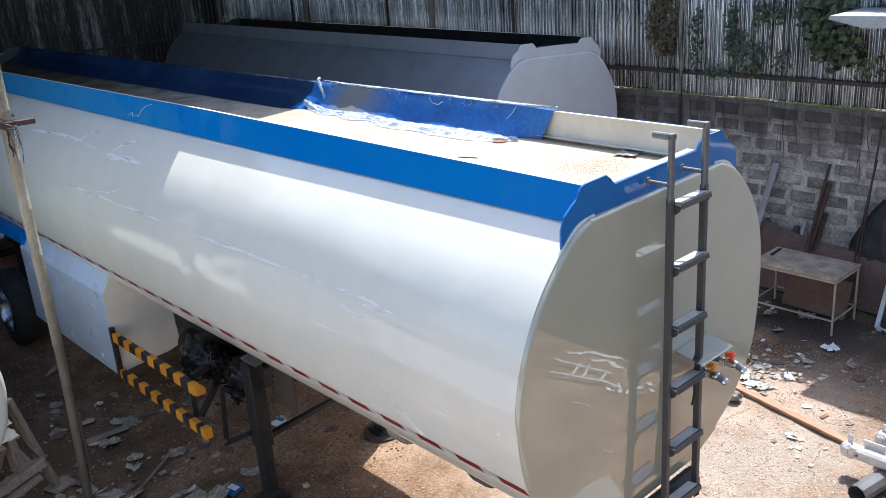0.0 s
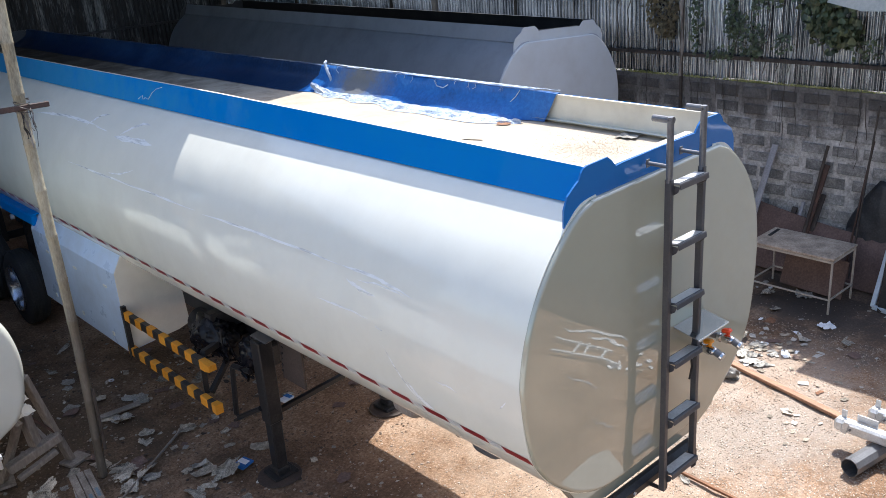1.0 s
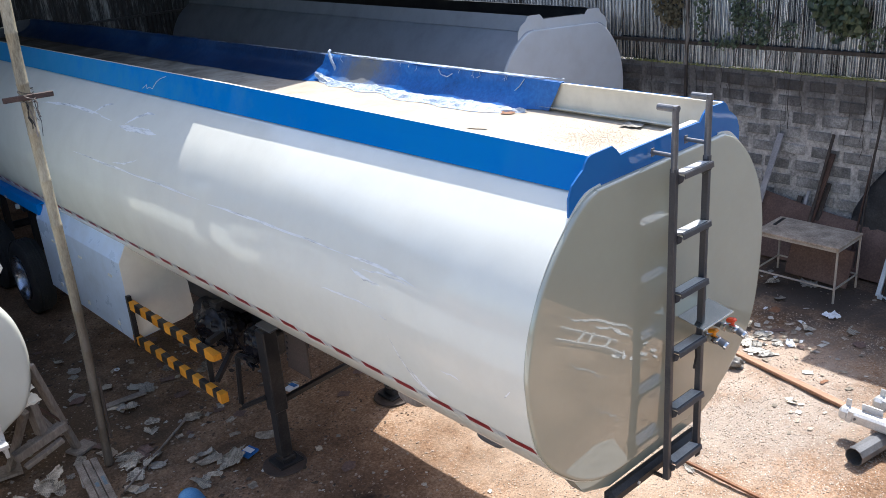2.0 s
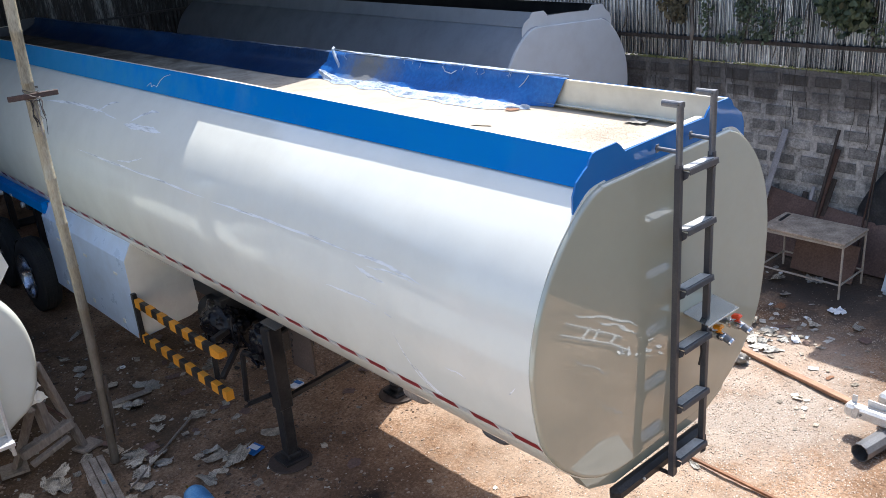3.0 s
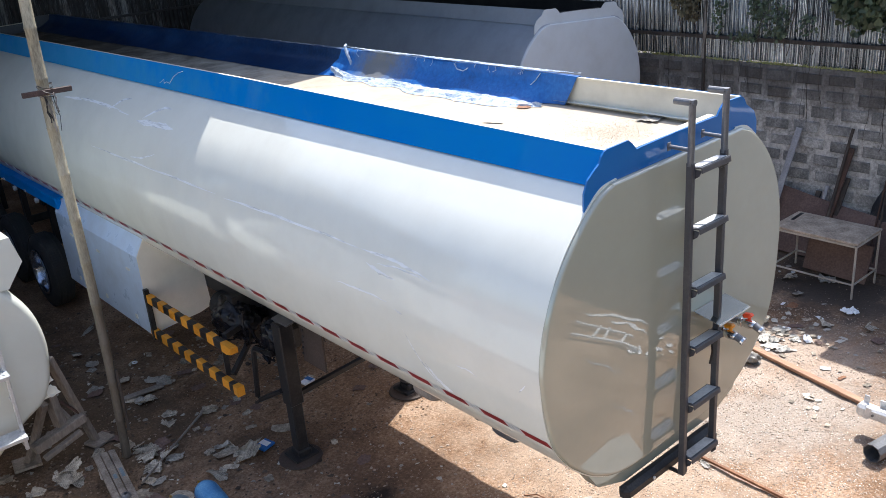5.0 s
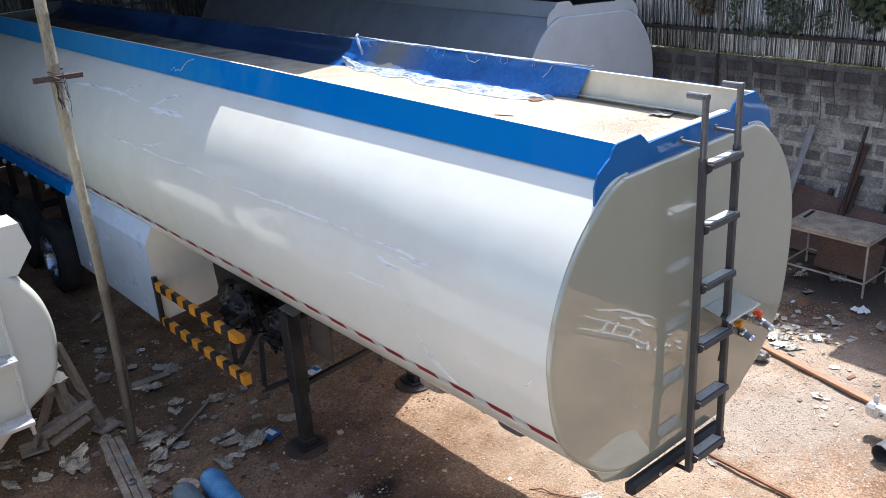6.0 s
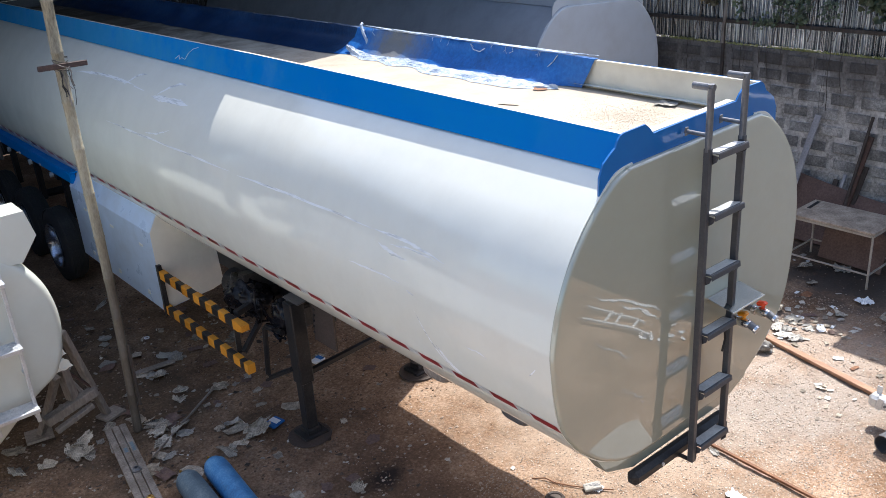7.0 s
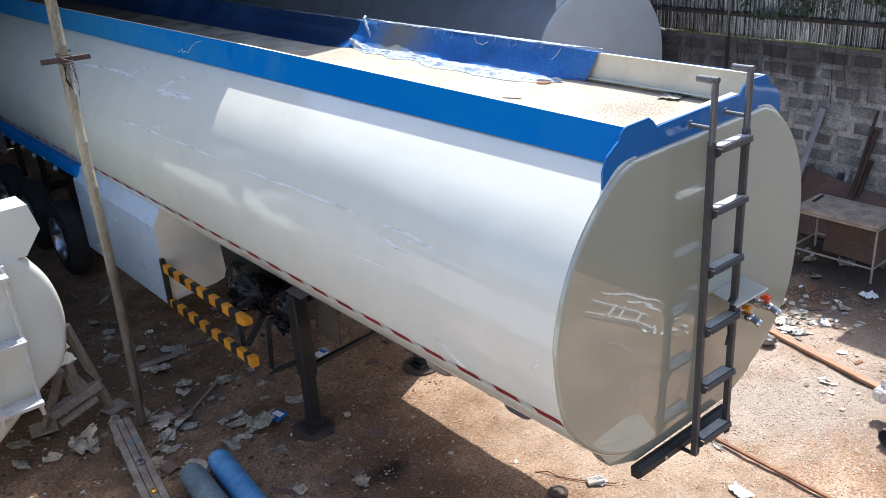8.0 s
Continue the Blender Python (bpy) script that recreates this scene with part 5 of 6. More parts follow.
def build_litter():
    big = [(-1.44, 5.92, .36, .26, 1), (-1.09, 6.17, .36, .30, 1), (-2.6, 5.01, .42, .36, 0), (-1.24, 8.22, .42, .16, 0), (-1.23, 4.38, .2, .16, 0), (-1.22, 4.07, .30, .34, 0), (-2.05, 6.18, .34, .14, 0),
           (-1.57, 4.0, .40, .2, 0), (-1.85, 5.01, .36, .22, 0), (-1.96, 4.57, .34, .3, 0), (0.34, 4.3, .22, .18, 3), (-1.5, 5.23, .4, .14, 0), (-1.56, 7.66, .3, .2, 0), (-0.75, 5.12, .2, .2, 3), (-0.43, 3.18, .28, .2, 3),
           (-0.35, 6.11, .22, .24, 0), (-0.88, 5.73, .26, .2, 3), (-1.19, 6.89, .14, .1, 0), (-0.98, 2.65, .22, .26, 0), (0.51, 1.16, .16, .11, 2), (1.23, 0.28, .34, .22, 2), (-1.16, 2.88, .16, .2, 3), (-1.55, 3.06, .1, .3, 3),
           (3.28, 0.63, .18, .15, 0), (3.86, 0.58, .2, .08, 4), (1.66, 0.78, .2, .1, 1), (-2.92, 5.07, .34, .2, 0), (-3.17, 5.13, .22, .3, 0), (0.96, 5.88, .3, .16, 1),
           (5.35, 1.2, .30, .24, 2), (4.1, 1.6, .28, .16, 2), (4.32, 1.54, .2, .14, 0), (4.31, 1.33, .22, .12, 2), (4.4, 1.11, .16, .1, 3), (4.83, 1.26, .34, .2, 0), (5.09, 1.78, .26, .18, 4), (4.49, 1.78, .3, .2, 0),
           (4.0, 1.3, .3, .13, 2), (3.58, 1.4, .2, .16, 1), (5.07, 0.85, .26, .2, 0), (5.4, 1.91, .3, .2, 0), (4.87, 0.66, .24, .2, 3), (6.05, 1.83, .35, .3, 1), (5.75, 2.2, .3, .3, 0), (4.2, 1.75, .24, .2, 0), (4.62, 1.5, .3, .12, 3)]
    mats = [NEWS, GREYFILM, PLASTIC, BROWNSHEET, RUST]
    names = ["paper_scrap", "plastic_bag", "plastic_bag", "cardboard_scrap", "rusty_offcut"]
    labels = ["crumpled dirty paper scrap on the dirt", "crumpled translucent plastic bag on the dirt", "bright white plastic bag on the dirt", "brown cardboard scrap pressed into the dirt", "thin rusty metal offcut on the dirt"]
    for i, (x, y, a, b, k) in enumerate(big):
        m = PALEPAPER if k == 2 and 3.5 < x < 4.6 else mats[k]
        scrap((x, y), (a * 0.62, b * 0.62), i * 67.0 % 360, m, names[k], labels[k], "litter", "ground litter", 0.34 if k in (1, 2) else 0.13, seed=i, n=11 if k == 0 else 8, folds=k == 0)
    rnd = random.Random(5)
    for i in range(48):
        x, y = rnd.uniform(-3.2, 1.0), rnd.uniform(2.6, 9.0)
        if x > -0.4 and y < 4.4:
            x -= 1.6
        s = rnd.uniform(0.05, 0.15)
        scrap((x, y), (s * rnd.uniform(0.8, 2.0), s), rnd.uniform(0, 360), rnd.choice((PAPER, PAPER, BROWNSHEET)), seed=100 + i, n=3, label="small torn paper scrap on the dirt")
    for i in range(120):
        x, y = (rnd.uniform(2.6, 6.4), rnd.uniform(-1.0, 2.6)) if i % 2 else (rnd.gauss(4.35, 0.35), rnd.gauss(1.45, 0.3))
        s = rnd.uniform(0.025, 0.07)
        scrap((x, y), (s * rnd.uniform(0.8, 2.0), s), rnd.uniform(0, 360), rnd.choice((PALEPAPER, PALEPAPER, PAPER, PAPER, PLASTIC)), seed=300 + i, n=3, crumple=0.15, label="small torn paper scrap on the dirt")
    for i in range(38):
        x, y = (rnd.gauss(-1.7, 0.6), rnd.gauss(4.6, 0.5)) if i % 2 else (rnd.gauss(-1.0, 0.7), rnd.gauss(5.8, 0.8))
        s = rnd.uniform(0.05, 0.17)
        scrap((x, y), (s * rnd.uniform(0.8, 1.8), s), rnd.uniform(0, 360), rnd.choice((NEWS, PAPER, BROWNSHEET, GREYFILM)), seed=700 + i, n=6, crumple=0.2, label="small torn dirty paper scrap on the dirt")
    pk = empty("blue_packet", (-1.0, 4.06, 0.02), "small blue and white printed packet on the dirt", "packet")
    part("packet_body", box((0.17, 0.13, 0.025), (-1.0, 4.06, 0.05), (8, 3, 20), 0.006), TARP, pk)
    part("packet_label", box((0.07, 0.10, 0.003), (-0.99, 4.07, 0.0655), (8, 3, 20)), PLASTIC, pk, "white printed panel")
    single("white_ring", lathe([(0.0, 0.02), (0.0, 0.034), (0.01, 0.034), (0.01, 0.02), (0.0, 0.02)], 20, pose(RING[0], RING[1], 0.01, 0, -90, 0)), PLASTIC, "small white plastic ring on the dirt", "ring")
    single("flat_board", bar((-1.66, 6.12, 0.02), (-1.16, 6.06, 0.025), 0.09, 0.02, 0.003), WOOD, "short weathered board lying on the dirt", "board")
    for i, (x, y, a, b) in enumerate(((-1.19, 4.05, 0.26, 0.30), (-1.30, 4.40, 0.18, 0.14), (-1.88, 4.78, 0.26, 0.20), (-1.78, 4.72, 0.12, 0.30), (-2.62, 5.06, 0.30, 0.26), (-1.44, 5.86, 0.26, 0.20), (-1.88, 5.09, 0.14, 0.08))):
        scrap((x, y), (a, b), 40 + i * 77, NEWS if i != 1 else GREYFILM, "newspaper_scrap", "crumpled soiled newspaper on the dirt", "litter", "ground litter", 0.2, seed=900 + i, n=13, folds=True)
    for i, (x, y, a, b) in enumerate(((4.36, 1.87, 0.16, 0.13), (4.41, 1.57, 0.17, 0.14), (4.13, 1.66, 0.22, 0.10), (4.41, 1.24, 0.18, 0.09), (4.02, 1.43, 0.20, 0.16), (4.15, 1.50, 0.14, 0.12), (4.25, 1.72, 0.12, 0.10))):
        scrap((x, y), (a, b), 25 + i * 63, PLASTIC if i == 3 else PALEPAPER, "plastic_scrap", "pale torn plastic and paper scrap in the sun", "litter", "ground litter", 0.3, seed=950 + i, n=7)
    pk3 = empty("white_packet", (0.01, 4.83, 0.0), "small white and blue packet on the dirt under the tank", "packet")
    part("packet_body", box((0.16, 0.09, 0.03), (0.01, 4.83, 0.03), (4, 5, 15), 0.006), PLASTIC, pk3)
    part("packet_band", box((0.06, 0.092, 0.004), (0.04, 4.838, 0.046), (4, 5, 15)), TARP, pk3, "blue printed band")
    single("clay_lid", lathe([(0.0, 0.0), (0.0, 0.085), (0.02, 0.088), (0.035, 0.075), (0.03, 0.06), (0.022, 0.055), (0.03, 0.0)], 28, pose(0.14, 1.33, 0.0, 0, -90, 0)), LEGPLATE, "round brown lid lying on the dirt", "lid", smooth=30)
    single("bent_wire", pipe([(0.20, 1.66, 0.012), (0.27, 1.57, 0.03), (0.30, 1.48, 0.012), (0.36, 1.36, 0.012), (0.45, 1.22, 0.014), (0.58, 1.06, 0.012)], 0.006, 6), RUST, "thin bent rusty wire lying on the dirt", "wire")
    pk2 = empty("white_packet", (0.47, 1.20, 0.02), "small white printed packet on the sunlit dirt", "packet")
    part("packet_body", box((0.15, 0.085, 0.03), (0.47, 1.20, 0.03), (6, -4, -30), 0.006), PALEPAPER, pk2)
    for k in range(3):
        part("print_bar", box((0.10 - 0.02 * k, 0.008, 0.002), (0.47 + 0.012 * k, 1.215 - 0.022 * k, 0.0462 + 0.001 * k), (6, -4, -30)), GREYPAINT, pk2)
    single("thin_stick", tube((-1.13, 5.15, 0.025), (-2.13, 4.42, 0.035), 0.013, 0.010, 8), WOOD, "long thin stick lying on the dirt", "stick")


build_litter()


def build_rag():
    bm = bmesh.new()
    bmesh.ops.create_icosphere(bm, subdivisions=3, radius=1.0)
    for v in bm.verts:
        d = v.co.normalized()
        k = 0.8 + 0.5 * noise.noise(d * 2.1) + 0.2 * noise.noise(d * 6.0)
        v.co = Vector((3.56 + d.x * 0.09 * k, 1.45 + d.y * 0.11 * k, 0.055 + max(-0.055, d.z * 0.07 * k)))
    single("grey_rag", bm, GREYFILM, "crumpled grey rag on the end of the plank", "rag", smooth=40)


build_rag()


def build_grit():
    """Stones, chips and crumbs strewn over the dirt."""
    rnd = random.Random(11)
    verts, faces = [], []
    def stone(x, y, r, flat):
        b = len(verts)
        z = ground_height(x, y)
        a0 = rnd.uniform(0, math.tau)
        n = 5
        for k in range(n):
            a = a0 + k * math.tau / n
            q = r * rnd.uniform(0.7, 1.25)
            verts.append((x + q * math.cos(a), y + q * math.sin(a) * rnd.uniform(0.6, 1.0), z - 0.002))
        for k in range(n):
            a = a0 + k * math.tau / n
            q = r * rnd.uniform(0.4, 0.8)
            verts.append((x + q * math.cos(a), y + q * math.sin(a), z + r * flat * rnd.uniform(0.7, 1.2)))
        for k in range(n):
            faces.append((b + k, b + (k + 1) % n, b + n + (k + 1) % n, b + n + k))
        faces.append(tuple(b + n + k for k in range(n)))
    for i in range(24000):
        x, y = rnd.uniform(-3.6, 6.6), rnd.uniform(-1.6, 8.0)
        if (x < 0.2 or x > 4.4) and rnd.random() < (0.55 if -1.0 < x < 0.2 and y < 3.4 else 0.78):
            continue
        stone(x, y, rnd.choice((0.004, 0.005, 0.006, 0.007, 0.009, 0.012 if x > 0.3 else 0.02)), rnd.uniform(0.2, 0.5))
    for i in range(16000):
        x, y = rnd.uniform(-0.3, 5.2), rnd.uniform(-1.7, 2.0)
        stone(x, y, rnd.choice((0.004, 0.006, 0.008, 0.011)), rnd.uniform(0.3, 0.6))
    me = bpy.data.meshes.new("gravel")
    me.from_pydata(verts, [], faces)
    me.materials.append(STONE)
    tagged(new("gravel", me), "pale grit and stone chips strewn over the dirt", "gravel", kind="stuff")
    verts.clear()
    faces.clear()
    for i in range(26000):
        x, y = rnd.uniform(-3.6, 1.6), rnd.uniform(1.2, 9.0)
        if x > -0.4 and y < 3.3 or noise.noise(Vector((x * 1.1, y * 1.1, 6.0))) < rnd.uniform(-0.6, 0.5):
            continue
        stone(x, y, rnd.choice((0.004, 0.005, 0.006, 0.008, 0.011, 0.016)), rnd.uniform(0.2, 0.5))
    me = bpy.data.meshes.new("earth_clods")
    me.from_pydata(verts, [], faces)
    me.materials.append(CLOD)
    tagged(new("earth_clods", me), "crumbled brown earth clods lying over the dirt", "gravel", kind="stuff")
    verts.clear()
    faces.clear()
    for i in range(14000):
        x, y = rnd.gauss(2.4, 1.0), rnd.gauss(0.8, 0.8)
        if x > 4.3:
            continue
        stone(x, y, rnd.choice((0.003, 0.004, 0.005, 0.009)), rnd.uniform(0.1, 0.4))
    me = bpy.data.meshes.new("lime_chips")
    me.from_pydata(verts, [], faces)
    me.materials.append(LIME)
    tagged(new("lime_chips", me), "pale lime chips strewn thickly over the dirt", "gravel", kind="stuff")
    verts.clear()
    faces.clear()
    for i in range(3600):
        x, y = rnd.gauss(0.18, 0.20), rnd.gauss(0.66, 0.26)
        if not (-0.6 < x < 0.6 and 0.08 < y < 1.7):
            continue
        b = len(verts)
        r, a = rnd.uniform(0.0008, 0.0028), rnd.uniform(0, math.tau)
        z = 3.4255 + 0.0192 * x
        for k in range(3):
            verts.append((x + r * math.cos(a + k * 2.1) + 0.026, y + r * 2.0 * math.sin(a + k * 2.1), z))
        verts.append((x + 0.026, y, z + r * 0.7))
        faces.extend([(b, b + 1, b + 3), (b + 1, b + 2, b + 3), (b + 2, b, b + 3)])
    me = bpy.data.meshes.new("crumbs")
    me.from_pydata(verts, [], faces)
    me.materials.append(STRAW)
    tagged(new("crumbs", me), "rust flakes and straw crumbs on the tank top", "debris", kind="stuff")


build_grit()
scrap((0.62, 0.66, 3.437), (0.2, 0.16), 15, GREYFILM, "plastic_sheet", "small grey plastic sheet on the tank top", "litter", "tank top litter", 0.12, seed=71)
scrap((0.45, 1.70, 3.434), (0.11, 0.11), 35, RUST, "cardboard_scrap", "rusty brown scrap on the tank top", "litter", "tank top litter", 0.1, seed=72)
scrap((0.0, 1.58, 3.427), (0.03, 0.16), 20, PAPER, "tape_strip", "short strip of tape on the tank top", "litter", "tank top litter", 0.05, seed=73)


# ---- boards and scrap leaning on the block wall ----
def build_leaning():
    secs = []
    for i in range(29):
        y = 3.65 - 2.75 * i / 28
        top = 0.66 + 0.2 * max(0.0, (min(y, 3.0) - 1.4) / 1.5) ** 1.6 + 0.012 * noise.noise(Vector((y * 1.5, 0, 3)))
        bow = 0.03 * noise.noise(Vector((y * 0.9, 4, 1)))
        secs.append([(6.56 + bow, y, 0.015), (6.66 + bow * 1.5, y, 0.30), (6.76 + bow, y, 0.58), (6.855, y, top), (6.863, y, top), (6.768 + bow, y, 0.575), (6.668 + bow * 1.5, y, 0.295), (6.568 + bow, y, 0.015)])
    bm = loft(secs)
    bmesh.ops.recalc_face_normals(bm, faces=bm.faces[:])
    single("brown_sheet", bm, BROWNSHEET, "long bowed brown sheet leaning on the block wall", "board", "leaning boards", smooth=50)
    single("brown_sheet", bar((6.40, 0.55, 0.02), (6.84, 0.40, 1.05), 0.02, 0.9, 0.003, up=(0, 1, 0)), BROWNSHEET, "tilted brown board leaning on the block wall", "board", "leaning boards")
    single("brown_board", box((0.03, 0.80, 0.50), (6.22, 1.80, 0.262), (4, 13, 5), 0.006), BROWNSHEET, "brown board leaning under the work table", "board", "leaning boards")
    single("grey_board", bar((6.50, 3.02, 0.05), (6.93, 2.80, 1.68), 0.085, 0.025, 0.003, up=(1, 0, 0)), GREYWOOD, "pale grey board leaning on the block wall", "board", "leaning boards")
    for y0, y1, z, w, m in ((2.26, 2.08, 1.76, 0.035, DARKWOOD), (2.27, 2.075, 1.50, 0.085, DARKRUST), (2.20, 2.08, 1.09, 0.06, DARKWOOD), (2.40, 2.35, 0.93, 0.045, GREYWOOD), (2.52, 2.46, 0.84, 0.07, DARKWOOD), (1.52, 1.48, 2.35, 0.018, DARKWOOD), (1.60, 1.50, 1.9, 0.022, DARKRUST)):
        single("old_plank", bar((6.62, y0, 0.05), (6.945, y1, z), w, 0.03, 0.004, up=(1, 0, 0)), m, "old weathered plank leaning on the block wall", "plank", "leaning planks")
    secs = []
    for i in range(25):
        u = i / 24
        y = 1.72 - 1.05 * u
        top = 0.80 + 0.62 * min(1.0, u / 0.34) ** 0.8 - 0.12 * max(0.0, u - 0.5) + 0.05 * noise.noise(Vector((u * 6, 0, 2)))
        row = [(6.96, y, top * 0.9)]
        for j in range(12):
            f = j / 11
            fold = 0.05 * noise.noise(Vector((u * 9, f * 2.2, 4))) + 0.03 * noise.noise(Vector((u * 21, f * 4, 7)))
            row.append((6.93 - 0.13 * f ** 0.6 + 0.6 * fold, y + 0.03 * noise.noise(Vector((u * 5, f * 5, 1))), top - (top - 0.42) * f + 0.02 * fold))
        secs.append(row)
    single("dark_tarpaulin", loft(secs, closed=False), DARKTARP, "dark grey tarpaulin heaped against the block wall", "tarpaulin", smooth=50)
    pl = empty("black_sheet", (6.35, 0.35, 0), "black plastic sheet slumped against the boards", "plastic sheet")
    secs = []
    for i in range(13):
        y = 0.95 - 0.09 * i
        secs.append([(6.28 - 0.02 * j + 0.05 * noise.noise(Vector((y * 3, j * 0.7, 1))) + 0.07 * (8 - j) / 8, y + 0.05 * (j - 4) / 8 * -1, 0.78 * (1 - j / 8) + 0.012) for j in range(9)])
    bmx = loft(secs, closed=False)
    part("film", bmx, BLACK, pl, smooth=60)
    scrap((5.95, 0.62), (0.30, 0.24), 20, PLASTIC, "plastic_bag", "bright white plastic bag on the dirt", "litter", "ground litter", 0.6, seed=77)
    fr = empty("window_frame", (6.15, 0.75, 0), "pale blue steel window frame leaning by the boards", "frame")
    f0, f1, up = Vector((6.15, 1.0, 0.03)), Vector((6.03, 0.42, 0.03)), Vector((0.28, -0.02, 0.74))
    for a, b in ((f0, f0 + up), (f1, f1 + up), (f0, f1), (f0 + up, f1 + up), (f0.lerp(f1, 0.5), f0.lerp(f1, 0.5) + up)):
        part("frame_bar", bar(a, b, 0.055, 0.04, 0.004, up=(1, 0, 0)), FRAMEPAINT, fr)
    # pale sheet awning on the fence
    aw = empty("awning", (6.6, 1.2, 3.65), "white sheet awning corner fixed to the fence", "awning")
    part("awning_sheet", sheet([(1.86, 3.69), (1.45, 3.60), (-0.6, 3.64), (-0.6, 3.75), (1.84, 3.73)], 0.9, "yz", 6.08), AWNING, aw)


build_leaning()


# ---- climbers on the fence ----
def leaf_cloud(name, spots, material, size, seed):
    rnd = random.Random(seed)
    verts, faces = [], []
    for (y, z, ry, rz, count) in spots:
        for i in range(count):
            a, q = rnd.uniform(0, math.tau), math.sqrt(rnd.random())
            yy, zz = y + ry * q * math.cos(a), z + rz * q * math.sin(a)
            if noise.noise(Vector((yy * 2.4, zz * 2.4, seed))) < rnd.uniform(-0.5, 0.0) or zz < 2.5:
                continue
            xx = 6.97 - abs(rnd.gauss(0, 0.07))
            s = size * rnd.uniform(0.55, 1.3)
            m = Matrix.Translation((xx, yy, zz)) @ Euler((rnd.uniform(-0.9, 0.5), rnd.gauss(-1.2, 0.5), rnd.uniform(-0.7, 0.7))).to_matrix().to_4x4()
            b = len(verts)
            for px, py, pz in ((0.08, 0, 0), (-0.05, 0.30, 0.03), (0.22, 0.52, 0.05), (0.65, 0.36, 0.02), (1.0, 0, -0.1), (0.65, -0.36, 0.02), (0.22, -0.52, 0.05), (-0.05, -0.30, 0.03), (0.4, 0, -0.05)):
                verts.append(tuple(m @ Vector((px * s, py * s, pz * s))))
            for k in range(8):
                faces.append((b + k, b + (k + 1) % 8, b + 8))
    me = bpy.data.meshes.new(name)
    me.from_pydata(verts, [], faces)
    me.materials.append(material)
    return me


def build_climbers():
    v = empty("climber", (6.95, 2.2, 2.5), "leafy green climber hanging over the iron fence", "climbing plant")
    me = leaf_cloud("foliage", [(2.16, 3.47, 0.36, 0.40, 640), (1.99, 3.18, 0.22, 0.18, 170), (1.89, 3.25, 0.12, 0.17, 60), (2.20, 3.06, 0.17, 0.14, 70), (2.40, 3.62, 0.26, 0.22, 200), (2.4, 4.35, 1.6, 0.45, 900), (0.2, 3.2, 0.6, 0.7, 260)], LEAF, 0.082, 4)
    f = new("foliage", me)
    f.parent = v
    f.matrix_parent_inverse = v.matrix_basis.inverted()
    thin = leaf_cloud("thin_foliage", [(3.14, 3.30, 0.11, 0.50, 330), (3.20, 2.90, 0.09, 0.10, 50), (3.54, 3.28, 0.09, 0.52, 300), (3.38, 3.12, 0.10, 0.30, 130), (2.96, 3.62, 0.16, 0.16, 110), (2.77, 3.03, 0.15, 0.13, 70), (3.75, 2.83, 0.18, 0.09, 70), (4.09, 3.26, 0.09, 0.45, 170), (1.69, 2.99, 0.18, 0.18, 70)], LEAF, 0.046, 9)
    f = new("thin_foliage", thin)
    f.parent = v
    f.matrix_parent_inverse = v.matrix_basis.inverted()
    rnd = random.Random(8)
    for k in range(26):
        y = rnd.uniform(-0.4, 5.6)
        z = rnd.uniform(3.8, 4.8)
        pts = []
        while z > rnd.uniform(2.4, 2.7):
            pts.append((6.955 + rnd.uniform(-0.015, 0.01), y, z))
            z -= 0.14
            y += rnd.gauss(0, 0.035)
        if len(pts) > 2:
            part("stem", pipe(pts, rnd.uniform(0.003, 0.008), 5), DARKWOOD, v)
    for k in range(22):
        y, z = rnd.uniform(0.2, 5.2), rnd.uniform(2.42, 2.6)
        foot, pts = rnd.uniform(1.35, 2.25), []
        while z > foot:
            pts.append((6.972 + rnd.uniform(-0.01, 0.006), y, z))
            z -= 0.09
            y += rnd.gauss(0, 0.010)
        if len(pts) > 2:
            part("root", pipe(pts, rnd.uniform(0.0025, 0.0055), 5), DARKWOOD, v, "bare root hanging down the block wall")
    d = empty("dry_climber", (6.95, 4.5, 2.6), "withered brown climber on the iron fence", "climbing plant")
    me = leaf_cloud("dry_foliage", [(4.65, 3.45, 0.26, 0.40, 620), (4.55, 3.10, 0.16, 0.12, 90), (4.4, 4.25, 0.5, 0.45, 260)], DRYLEAF, 0.05, 14)
    f = new("dry_foliage", me)
    f.parent = d
    f.matrix_parent_inverse = d.matrix_basis.inverted()
    part("stem", pipe([(6.95, 4.35, 4.9), (6.94, 4.30, 4.2), (6.95, 4.36, 3.5), (6.94, 4.32, 2.9), (6.95, 4.36, 2.5)], 0.03, 7), WOOD, d)
    me = bpy.data.meshes.new("weeds")
    verts, faces = [], []
    for i in range(6000):
        y = rnd.uniform(-1.0, 8.5)
        if noise.noise(Vector((y * 1.7, 0, 2))) < rnd.uniform(-0.6, 0.5):
            continue
        b = len(verts)
        r = rnd.uniform(0.008, 0.024)
        x, z = 7.04 + rnd.uniform(-0.02, 0.05), WALL_TOP + rnd.uniform(-0.004, 0.012)
        verts += [(x, y - r * 0.6, z), (x - 0.006, y + r * 0.6, z + 0.004), (x - rnd.uniform(0, 0.02), y + rnd.uniform(-r, r), z + r * 1.3)]
        faces.append((b, b + 1, b + 2))
    me.from_pydata(verts, [], faces)
    me.materials.append(MOSS)
    tagged(new("weeds", me), "yellow-green weeds growing along the wall top", "weeds", kind="stuff")


build_climbers()


